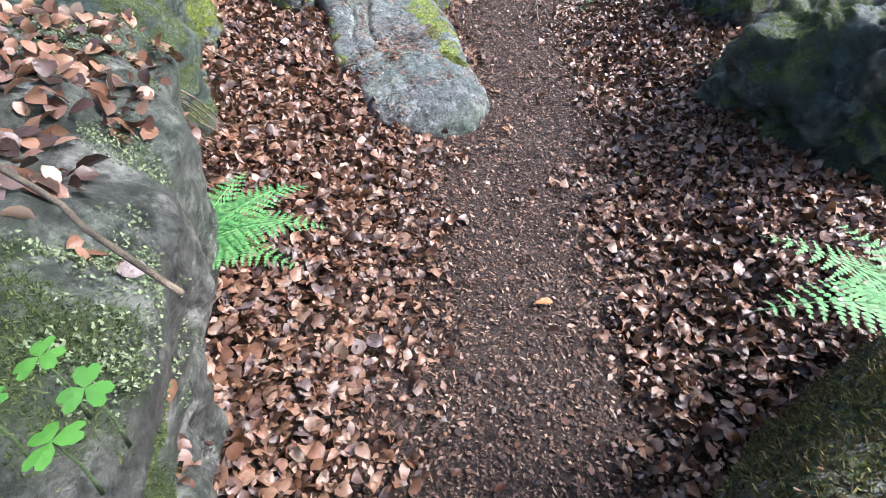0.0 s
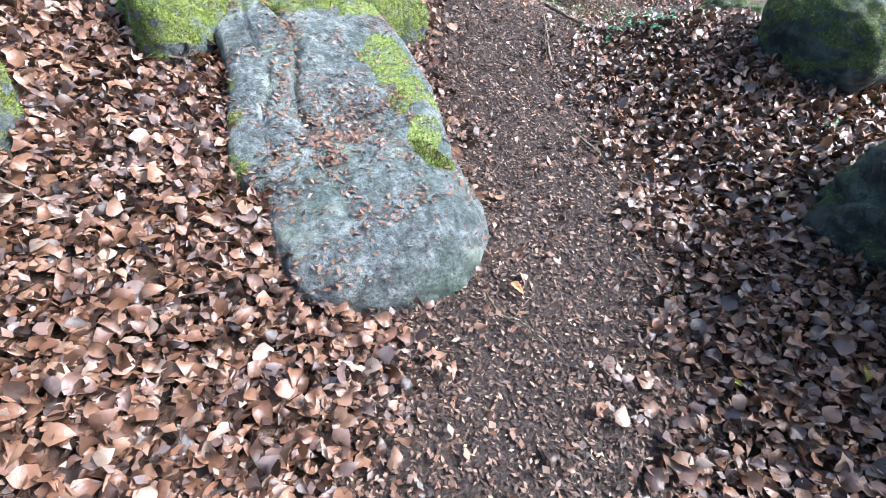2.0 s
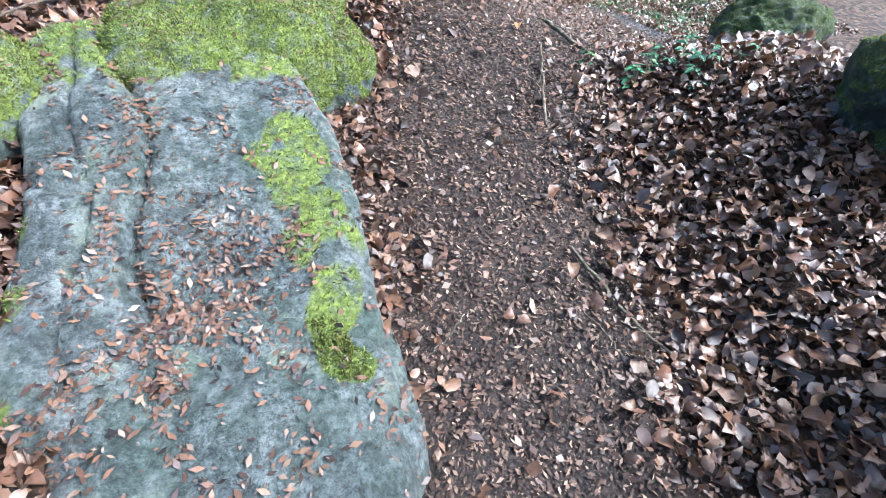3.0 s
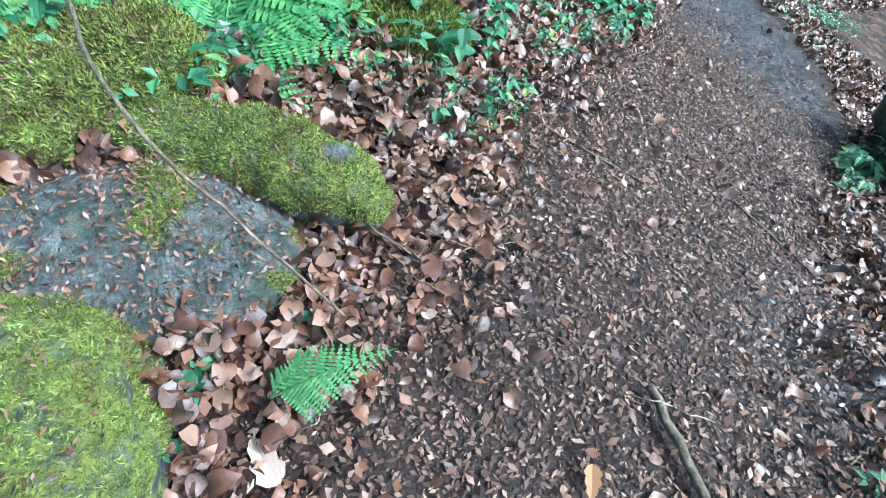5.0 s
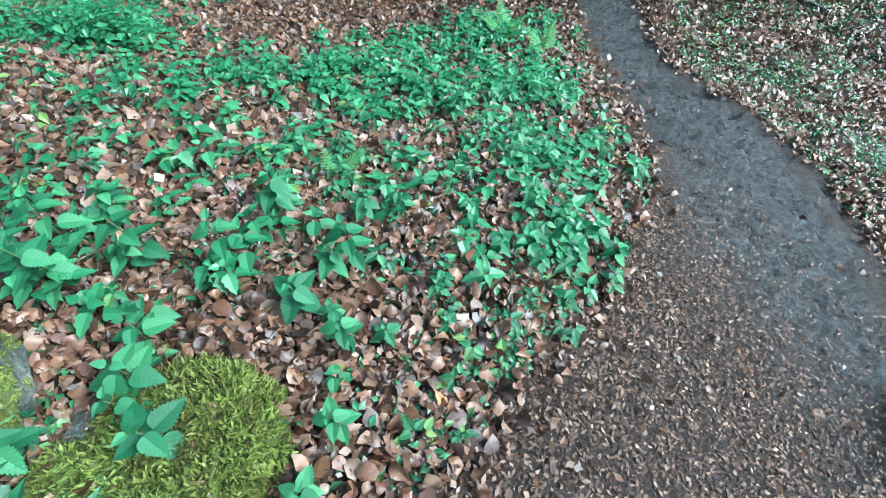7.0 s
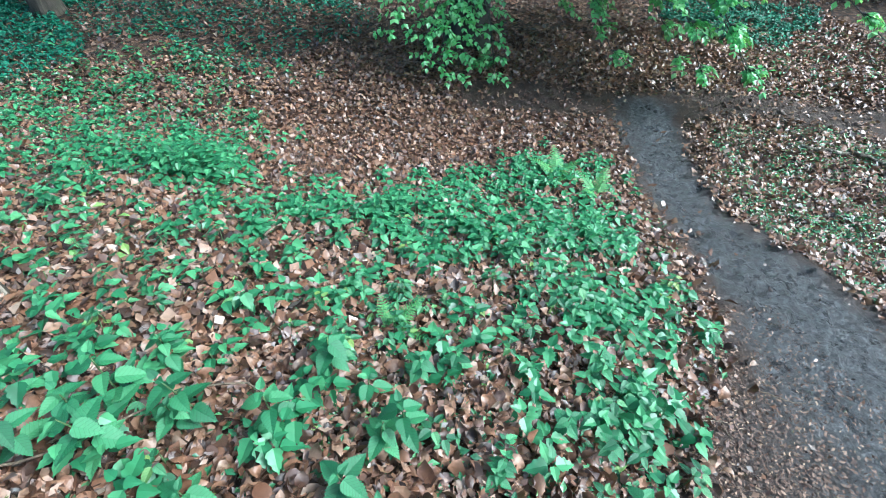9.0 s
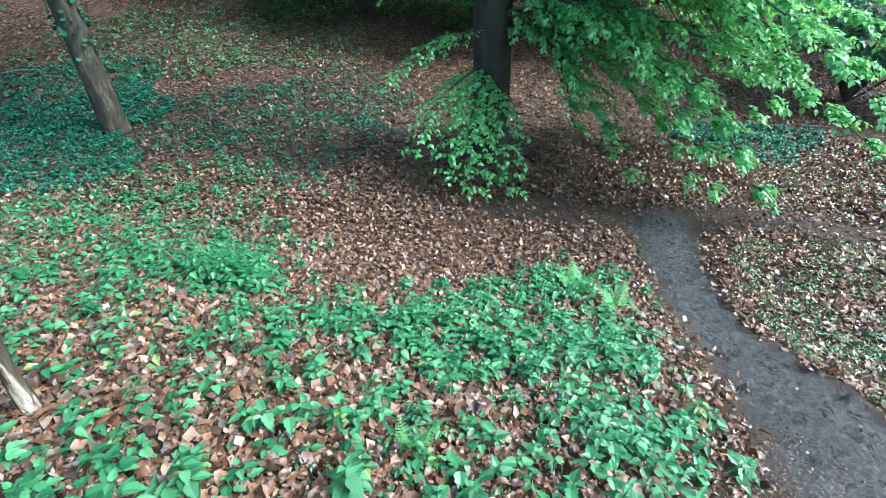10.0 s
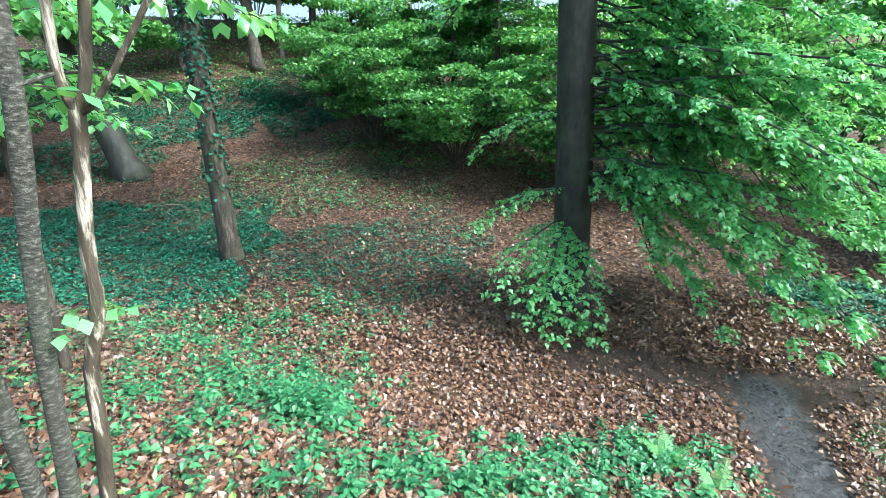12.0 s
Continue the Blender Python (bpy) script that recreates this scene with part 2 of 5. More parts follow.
M_LICHEN = leaf_material("pale_lichen", [(0, (0.09, 0.13, 0.06)), (1, (0.25, 0.31, 0.17))], 0.8, 0.1, 40)
M_SLAB = rock_material("grey_sandstone", [(0.09, 0.108, 0.112), (0.2, 0.226, 0.228), (0.35, 0.37, 0.362)], 0.5)
M_BOULDER = rock_material("weathered_sandstone", [(0.03, 0.034, 0.03), (0.15, 0.155, 0.14), (0.42, 0.42, 0.38)], 0.5, (0.32, 0.36, 0.29), DARK_MOSS)
# the dark rock's palest tone paints bluish highlights into its colour
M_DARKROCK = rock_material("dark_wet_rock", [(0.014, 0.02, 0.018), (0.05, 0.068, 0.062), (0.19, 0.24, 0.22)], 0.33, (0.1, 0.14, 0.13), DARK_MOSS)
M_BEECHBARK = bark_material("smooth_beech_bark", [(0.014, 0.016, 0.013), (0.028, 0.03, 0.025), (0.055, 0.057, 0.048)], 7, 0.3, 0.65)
M_BARK = bark_material("ridged_bark", [(0.02, 0.017, 0.013), (0.055, 0.046, 0.036), (0.12, 0.1, 0.08)], 14, 0.22)
M_GREYBARK = bark_material("grey_lichened_bark", [(0.02, 0.021, 0.016), (0.055, 0.054, 0.044), (0.17, 0.168, 0.145)], 38, 2.2)
M_DEAD = bark_material("bleached_dead_wood", [(0.03, 0.022, 0.015), (0.075, 0.058, 0.04), (0.6, 0.54, 0.45)], 19, 0.12)
M_TWIG = bark_material("dry_twig", [(0.07, 0.05, 0.035), (0.16, 0.115, 0.08), (0.28, 0.22, 0.16)], 40, 0.6)
M_STEM = bark_material("green_stem", [(0.05, 0.09, 0.03), (0.09, 0.15, 0.05), (0.14, 0.2, 0.08)], 60, 0.5, 0.5)


# ---- mesh tools ----
def mesh_of(name, verts, faces, mat, smooth=False):
    me = bpy.data.meshes.new(name)
    me.from_pydata([tuple(v) for v in np.asarray(verts, float).tolist()], [], faces if isinstance(faces, list) else faces.tolist())
    me.materials.append(mat)
    if smooth:
        me.polygons.foreach_set("use_smooth", [True] * len(me.polygons))
    me.update()
    return me


def part(name, me, parent, label=""):
    ob = new(name, me)
    ob.parent = parent
    if label:
        ob["label"] = label
    return ob


def thing(name, at, label, category, group="", me=None, rz=0.0):
    ob = new(name, me)
    ob.matrix_basis = pose(*at, 0, 0, rz)
    return tagged(ob, label, category, group)


def stuff(name, me, label, category):
    return tagged(new(name, me), label, category, kind="stuff")


# a curled oval leaf along +y, one unit long: eleven vertices, eight faces
LEAF_V = np.array([(0, 0, -0.04), (-0.26, 0.2, 0.05), (0, 0.22, 0.0), (0.26, 0.2, 0.05), (-0.37, 0.5, 0.1), (0, 0.52, 0.03), (0.36, 0.5, 0.08), (-0.25, 0.8, 0.05), (0, 0.8, 0.0), (0.26, 0.79, 0.07), (0.02, 1, -0.09)])
LEAF_F = [(0, 2, 1), (0, 3, 2), (1, 2, 5, 4), (2, 3, 6, 5), (4, 5, 8, 7), (5, 6, 9, 8), (7, 8, 10), (8, 9, 10)]
# a plainer folded leaf for dense ground cover
FOLD_V = np.array([(0, 0, 0), (-0.29, 0.45, 0.07), (0, 0.48, 0), (0.29, 0.45, 0.07), (0, 1, -0.1)])
FOLD_F = [(0, 2, 1), (0, 3, 2), (1, 2, 4), (2, 3, 4)]
SLIVER_V = np.array([(0, 0, 0), (-0.13, 0.5, 0.05), (0.13, 0.45, 0), (0.02, 1, 0.06)])
# a small flake, and a thin blade
FLAKE_V = np.array([(0, 0, 0), (-0.28, 0.5, 0.05), (0.28, 0.45, 0), (0.02, 1, 0.06)])
FLAKE_F = [(0, 2, 1), (1, 2, 3)]
BLADE_V = np.array([(-0.1, 0, 0), (0.1, 0, 0), (0.07, 0.1, 0.6), (0, 0.35, 1.0)])
BLADE_F = [(0, 1, 2), (0, 2, 3)]


def rotations(yaw, pitch, roll):
    cy, sy, cp, sp, cr, sr = np.cos(yaw), np.sin(yaw), np.cos(pitch), np.sin(pitch), np.cos(roll), np.sin(roll)
    n = len(yaw)
    z, x, y = np.zeros((n, 3, 3)), np.zeros((n, 3, 3)), np.zeros((n, 3, 3))
    z[:, 0, 0], z[:, 0, 1], z[:, 1, 0], z[:, 1, 1], z[:, 2, 2] = cy, -sy, sy, cy, 1
    x[:, 0, 0], x[:, 1, 1], x[:, 1, 2], x[:, 2, 1], x[:, 2, 2] = 1, cp, -sp, sp, cp
    y[:, 0, 0], y[:, 0, 2], y[:, 2, 0], y[:, 2, 2], y[:, 1, 1] = cr, sr, -sr, cr, 1
    return z @ x @ y


def scatter(tv, tf, pos, rot, size, curl=None, uneven=0.0):
    """Copies of a template at many places, as one set of vertices and faces."""
    n, k = len(pos), len(tv)
    v = np.repeat(tv[None], n, 0)
    if curl is not None:
        v = v.copy()
        v[:, :, 2] *= curl[:, None]
    if uneven:
        v = v + np.random.RandomState(n).normal(0, uneven, v.shape) * [1, 1, 1.3]
    size = np.asarray(size)
    v = v * (size[:, None, None] if size.ndim == 1 else size[:, None, :])
    v = np.einsum("nij,nkj->nki", rot, v) + pos[:, None, :]
    faces = []
    for off in range(0, n * k, k):
        faces.extend([tuple(i + off for i in f) for f in tf])
    return v.reshape(-1, 3), faces


class Heap:
    """Gathers vertices and faces of several kinds into one mesh."""

    def __init__(self):
        self.v, self.f, self.n = [], [], 0

    def add(self, v, f):
        v = np.asarray(v, float)
        self.v.append(v)
        o = self.n
        self.f.extend([tuple(i + o for i in q) for q in f])
        self.n += len(v)

    def mesh(self, name, mat, smooth=False):
        return mesh_of(name, np.concatenate(self.v), self.f, mat, smooth)


def tube(points, radii, sides=8, lumps=0.0, seed=0):
    """A tapered tube along a line, closed at both ends."""
    pts = np.asarray(points, float)
    r = np.random.RandomState(seed)
    tang = np.gradient(pts, axis=0)
    tang /= np.linalg.norm(tang, axis=1)[:, None] + 1e-9
    ref = np.array([1.0, 0, 0]) if abs(tang[0, 0]) < 0.8 else np.array([0, 1.0, 0])
    a = np.cross(tang, ref)
    a /= np.linalg.norm(a, axis=1)[:, None]
    b = np.cross(tang, a)
    ang = np.linspace(0, 2 * np.pi, sides, endpoint=False)
    rad = np.asarray(radii, float)[:, None] * (1 + lumps * r.uniform(-1, 1, (len(pts), sides)))
    v = pts[:, None] + rad[..., None] * (np.cos(ang)[None, :, None] * a[:, None] + np.sin(ang)[None, :, None] * b[:, None])
    v = v.reshape(-1, 3)
    f = []
    for i in range(len(pts) - 1):
        for j in range(sides):
            k = (j + 1) % sides
            f.append((i * sides + j, i * sides + k, (i + 1) * sides + k, (i + 1) * sides + j))
    f.append(tuple(range(sides - 1, -1, -1)))
    f.append(tuple(range((len(pts) - 1) * sides, len(pts) * sides)))
    return v, f


def smooth_line(points, n):
    """n points along a smooth curve through the given ones."""
    p = np.asarray(points, float)
    p = np.concatenate([[2 * p[0] - p[1]], p, [2 * p[-1] - p[-2]]])
    out = []
    for s in np.linspace(0, len(p) - 3 - 1e-6, n):
        i = int(s)
        t = s - i
        a, b, c, d = p[i:i + 4]
        out.append(0.5 * (2 * b + (c - a) * t + (2 * a - 5 * b + 4 * c - d) * t * t + (3 * b - a - 3 * c + d) * t ** 3))
    return np.array(out)


# ---- ground ----
def build_ground():
    def axis(lo, hi, a, b, fine):
        inner = np.arange(a, b, fine)
        left = a - np.cumsum(fine * 1.13 ** np.arange(1, 80))
        right = inner[-1] + np.cumsum(fine * 1.13 ** np.arange(1, 80))
        return np.concatenate([left[left > lo][::-1], inner, right[right < hi]])
    xs, ys = axis(-400, 400, -4.2, 4.2, 0.04), axis(-400, 400, -6.2, 5.2, 0.04)
    gx, gy = np.meshgrid(xs, ys)
    gz = ground_z(gx, gy)
    d = trail_dist(gx, gy)
    dc, _ = line_dist(gx, gy, CROSS)
    muddy = sstep(1.1, 1.9, gx) * (gy < 5)
    edge = 0.08 * waves(gx, gy, 0.5, 8)
    mud = muddy * (1 - sstep(0.16, 0.44, d + edge + 0.06 * waves(gx, gy, 0.16, 9)))
    patch = 1 - sstep(0.22, 0.42, np.hypot((gx - 0.28) / 1.1, (gy + 1.35) / 1.0) + edge)
    mud = np.maximum(mud, 0.85 * patch)
    gz = gz - 0.04 * mud + mud * (0.028 * waves(gx, gy, 0.3, 21) + 0.035 * np.abs(waves(gx, gy, 0.17, 22)))
    soil = np.maximum(1 - sstep(0.25, 0.65, d + edge), 0.85 * (1 - sstep(0.2, 0.55, dc + edge)))
    ny, nx = gx.shape
    idx = np.arange(ny * nx).reshape(ny, nx)
    f = np.stack([idx[:-1, :-1], idx[:-1, 1:], idx[1:, 1:], idx[1:, :-1]], -1).reshape(-1, 4)
    me = mesh_of("ground", np.stack([gx, gy, gz], -1).reshape(-1, 3), f, M_GROUND, True)
    for key, val in (("soil", soil), ("mud", mud)):
        at = me.attributes.new(key, "FLOAT", "POINT")
        at.data.foreach_set("value", val.astype(np.float32).ravel())
    tagged(new("ground", me), "forest floor of brown leaf litter with a trodden earth path", "ground", kind="structure")


build_ground()


# ---- leaf litter ----
def litter_field(name, x0, x1, y0, y1, n, size, seed, keep, label, mat=M_LITTER, tv=LEAF_V, tf=LEAF_F, tilt=0.35, lift=0.02, curl=(0.5, 3.0)):
    r = np.random.RandomState(seed)
    x, y = r.uniform(x0, x1, n), r.uniform(y0, y1, n)
    ok = r.uniform(0, 1, n) < keep(x, y)
    x, y = x[ok], y[ok]
    m = len(x)
    pos = np.stack([x, y, ground_z(x, y) + r.uniform(0.0, lift, m)], -1)
    rot = rotations(r.uniform(0, 6.28, m), r.normal(0.05, tilt, m), r.normal(0, tilt, m))
    sz = r.uniform(size[0], size[1], m)
    sz = np.stack([sz * r.uniform(0.75, 1.25, m), sz, sz], -1)
    v, f = scatter(tv, tf, pos, rot, sz, r.uniform(curl[0], curl[1], m) * r.choice([-0.7, 1], m), 0.04)
    stuff(name, mesh_of(name, v, f, mat, True), label, "leaf litter")


def off_trail(lo, hi, floor=0.0):
    def keep(x, y):
        d = trail_dist(x, y)
        return floor + (1 - floor) * sstep(lo, hi, d + 0.1 * waves(x, y, 0.6, 31))
    return keep


def on_trail(x, y):
    d = trail_dist(x, y)
    wet = sstep(1.1, 1.9, x)
    return (1 - sstep(0.4, 0.85, d)) * (1 - 0.84 * wet)


def on_mud(x, y):
    return sstep(0.9, 1.6, x) * (1 - sstep(0.35, 0.5, trail_dist(x, y)))


def near_litter(x, y):
    return (1 - 0.95 * on_mud(x, y)) * off_trail(0.22, 0.72, 0.012)(x, y) * np.where(np.hypot(x - 0.28, y + 1.35) < 0.4, 0.25, 1)


def mid_litter(x, y):
    dc, _ = line_dist(x, y, CROSS)
    return off_trail(0.24, 0.55, 0.004)(x, y) * (0.1 + 0.9 * sstep(0.2, 0.5, dc))


litter_field("leaf_litter", -4.6, 3.6, -6.2, 1.4, 165000, (0.024, 0.064), 11, near_litter, "thick layer of fallen brown beech leaves beside the path", lift=0.045, tilt=0.5, curl=(0.8, 4.0))
litter_field("leaf_litter", -6, 8, 1.4, 7, 105000, (0.036, 0.078), 12, mid_litter, "fallen brown beech leaves covering the slope", M_LITTER, FOLD_V * [1.2, 1, 1], FOLD_F, lift=0.035, tilt=0.42)
litter_field("leaf_litter", -14, 12, 7, 18, 46000, (0.06, 0.11), 13, mid_litter, "brown fallen leaves over the hollow", M_LITTER, FOLD_V, FOLD_F, lift=0.03)
litter_field("leaf_litter", -5, 3.0, -6.5, 1.4, 210000, (0.014, 0.036), 16, lambda x, y: off_trail(0.1, 0.65, 0.1)(x, y) * (1 - 0.95 * on_mud(x, y)), "broken bits of brown leaves in the litter", M_LITTER, FLAKE_V, FLAKE_F, 0.5, 0.05, (0.5, 3))
litter_field("leaf_litter", -4, 5.0, 1.4, 5, 60000, (0.018, 0.04), 17, mid_litter, "broken bits of brown leaves on the slope", M_LITTER, FLAKE_V, FLAKE_F, 0.5, 0.04, (0.5, 3))
litter_field("path_debris", -3.6, 2.2, -6.5, 1.4, 480000, (0.006, 0.024), 14, on_trail, "crushed leaf chips and bud scales trodden into the path", M_CHIPS, FLAKE_V * [0.8, 1, 1], FLAKE_F, 0.28, 0.008, (0.5, 1.5))
litter_field("path_debris", 1.0, 4.5, 0.3, 5, 16000, (0.008, 0.022), 15, on_trail, "leaf crumbs on the muddy path", M_CHIPS, SLIVER_V, FLAKE_F, 0.35, 0.008, (0.5, 1.5))


# ---- rocks ----
def rock_mesh(name, size, seed, mat, power=4.0, cuts=44, rough=0.07, pits=0.0, shape=None):
    """A weathered block: a rounded box with broad lumps, ledges and grain. Its base lies at z = 0."""
    bm = bmesh.new()
    bmesh.ops.create_cube(bm, size=2)
    bmesh.ops.subdivide_edges(bm, edges=bm.edges[:], cuts=cuts, use_grid_fill=True)
    off = Vector((seed * 3.7, seed * 1.9, seed * 0.7))
    for v in bm.verts:
        c = v.co
        k = (abs(c.x) ** power + abs(c.y) ** power + abs(c.z) ** power) ** (1 / power)
        c = c / k
        p = Vector((c.x * size[0], c.y * size[1], c.z * size[2])) * 0.5
        n = c.normalized()
        d = rough * (noise.noise(p * 2.2 + off) + 0.5 * noise.noise(p * 5 + off) + 0.25 * noise.noise(p * 11 + off) + 0.12 * noise.noise(p * 26 + off) + 0.45 * (0.3 - abs(noise.noise(p * 7.5 - off))) + 0.2 * (0.3 - abs(noise.noise(p * 17 - off))))
        if pits:
            d -= pits * max(0.0, noise.noise(p * 6.5 - off) - 0.25) * 2
        p += n * d
        p.z += size[2] * 0.5
        if shape:
            p = shape(p)
        v.co = p
    me = bpy.data.meshes.new(name)
    bm.to_mesh(me)
    bm.free()
    me.materials.append(mat)
    me.polygons.foreach_set("use_smooth", [True] * len(me.polygons))
    return me


def mark_moss(me, keep):
    n = len(me.vertices)
    co, no = np.empty(n * 3), np.empty(n * 3)
    me.vertices.foreach_get("co", co)
    me.vertices.foreach_get("normal", no)
    val = np.clip(keep(co.reshape(-1, 3), no.reshape(-1, 3)), 0, 1)
    at = me.attributes.new("moss", "FLOAT", "POINT")
    at.data.foreach_set("value", val.astype(np.float32))


def surface_points(me, n, seed, keep):
    """Points and normals spread over a mesh's faces where keep(centres, normals) holds."""
    nv, npoly = len(me.vertices), len(me.polygons)
    co = np.empty(nv * 3)
    me.vertices.foreach_get("co", co)
    co = co.reshape(-1, 3)
    no, ce, ar = np.empty(npoly * 3), np.empty(npoly * 3), np.empty(npoly)
    me.polygons.foreach_get("normal", no)
    me.polygons.foreach_get("center", ce)
    me.polygons.foreach_get("area", ar)
    no, ce = no.reshape(-1, 3), ce.reshape(-1, 3)
    w = ar * np.clip(keep(ce, no), 0, 1)
    r = np.random.RandomState(seed)
    if w.sum() <= 0:
        return np.zeros((0, 3)), np.zeros((0, 3))
    pick = r.choice(npoly, n, p=w / w.sum())
    quad = np.array([tuple(p.vertices)[:4] for p in me.polygons])[pick]
    u, s = r.uniform(0, 1, (n, 1)), r.uniform(0, 1, (n, 1))
    q = co[quad]
    return (q[:, 0] * (1 - u) + q[:, 1] * u) * (1 - s) + (q[:, 3] * (1 - u) + q[:, 2] * u) * s, no[pick]


def tufts(name, me, n, seed, keep, length, mat, spread=0.5):
    p, no = surface_points(me, n, seed, keep)
    r = np.random.RandomState(seed + 1)
    m = len(p)
    rot = rotations(r.uniform(0, 6.28, m), r.normal(0, spread, m), r.normal(0, spread, m))
    out = no * 0.6 + np.array([0, 0, 0.4])
    out /= np.linalg.norm(out, axis=1)[:, None]
    # lean each blade out of the surface
    z = np.array([0, 0, 1.0])
    ax = np.cross(np.repeat(z[None], m, 0), out)
    c = out[:, 2]
    K = np.zeros((m, 3, 3))
    K[:, 0, 1], K[:, 0, 2], K[:, 1, 0], K[:, 1, 2], K[:, 2, 0], K[:, 2, 1] = -ax[:, 2], ax[:, 1], ax[:, 2], -ax[:, 0], -ax[:, 1], ax[:, 0]
    R = np.eye(3)[None] + K + (K @ K) / (1 + c)[:, None, None]
    sz = r.uniform(length[0], length[1], m)
    v, f = scatter(BLADE_V, BLADE_F, p, R @ rot, np.stack([sz * 1.5, sz, sz], -1))
    return mesh_of(name, v, f, mat)


def mossy(lo, seed, size=0.5, bias=0.0, steep=0.0):
    """Moss in patches on what faces up."""
    def keep(c, n):
        w = waves(c[:, 0], c[:, 1], size, seed) + 0.5 * waves(c[:, 0], c[:, 1], size * 0.28, seed + 1)
        return sstep(lo - 0.25, lo + 0.25, w + bias) * (n[:, 2] > steep)
    return keep


def leaves_on(name, me, n, seed, keep, size, mat=M_LITTER, tilt=0.25, tv=LEAF_V, tf=LEAF_F):
    p, no = surface_points(me, n, seed, keep)
    r = np.random.RandomState(seed + 5)
    m = len(p)
    rot = rotations(r.uniform(0, 6.28, m), r.normal(0, tilt, m), r.normal(0, tilt, m))
    v, f = scatter(tv, tf, p + [0, 0, 0.008], rot, r.uniform(size[0], size[1], m), r.uniform(0.4, 2, m))
    return mesh_of(name, v, f, mat, True)


def place(x, y, sink=0.06):
    return (x, y, float(ground_z(np.array([x]), np.array([y]))[0]) - sink)


def flat_top(c, n):
    return (n[:, 2] > 0.75).astype(float)


def build_boulder():
    """The tall sandstone boulder at the start, hollowed by weather."""
    def shape(p):
        p.x += 0.03 * p.z - 0.22 * max(0.0, p.y - 0.3) - 0.12 * max(0.0, -0.05 - p.y)
        p.x -= 0.18 * max(0.0, 0.98 - p.z) * max(0.0, min(1.0, p.x / 0.45))
        p.x += 0.02 * math.sin(p.z * 9 + p.y * 4) + 0.012 * math.sin(p.y * 23 + p.z * 6)
        p.x -= 0.05 * math.exp(-((p.z - 0.62) / 0.13) ** 2) * (1 + math.sin(p.y * 9)) * (p.x > 0)
        return p
    me = rock_mesh("body", (1.13, 1.62, 1.08), 3.3, M_BOULDER, 9.0, 96, 0.06, 0.08, shape)
    root = thing("boulder", (-3.59, -4.62, -0.22), "tall grey weathered sandstone boulder with moss and pale lichen", "rock", rz=-3)
    part("body", me, root)

    def spot(c, x, y, r):
        return 1 - sstep(0.55, 1.0, np.hypot(c[:, 0] - x, (c[:, 1] - y) * 0.8) / r + 0.25 * waves(c[:, 0], c[:, 1], 0.09, 49))

    def low(c, n):
        return np.clip(spot(c, 0.47, -0.2, 0.1) + sstep(0.75, 1.1, waves(c[:, 0], c[:, 1], 0.45, 46) + 0.4 * waves(c[:, 0], c[:, 2], 0.2, 48)) * (n[:, 2] > 0.1), 0, 1)

    def crust(c, n):
        return np.clip(spot(c, 0.56, -0.06, 0.075) + spot(c, 0.4, 0.62, 0.13) + spot(c, 0.5, 0.2, 0.05) + spot(c, 0.56, -0.2, 0.04) + 0.05 * (waves(c[:, 0], c[:, 1], 0.2, 44) > 0.5), 0, 1) * (n[:, 2] > 0.1)

    def drift(c, n):
        return sstep(0.02, 0.1, 0.56 - c[:, 0] - 0.1 * waves(c[:, 0], c[:, 1], 0.3, 47)) * sstep(-0.12, 0.02, c[:, 1]) * (n[:, 2] > 0.5)
    mark_moss(me, low)
    part("lichen", leaves_on("lichen", me, 9000, 41, crust, (0.003, 0.0065), M_LICHEN, 1.0, FOLD_V * [1.1, 1, 2.5], FOLD_F), root, "pale green lichen lobes")["kind"] = "stuff"
    part("moss", tufts("moss", me, 60000, 42, low, (0.003, 0.006), M_MOSSDARK), root)["kind"] = "stuff"
    lit = leaves_on("litter", me, 3600, 43, drift, (0.018, 0.042), M_LITTER, 0.6)
    part("leaf_litter", lit, root, "orange-brown leaves lying on the rock")["kind"] = "stuff"
    return root


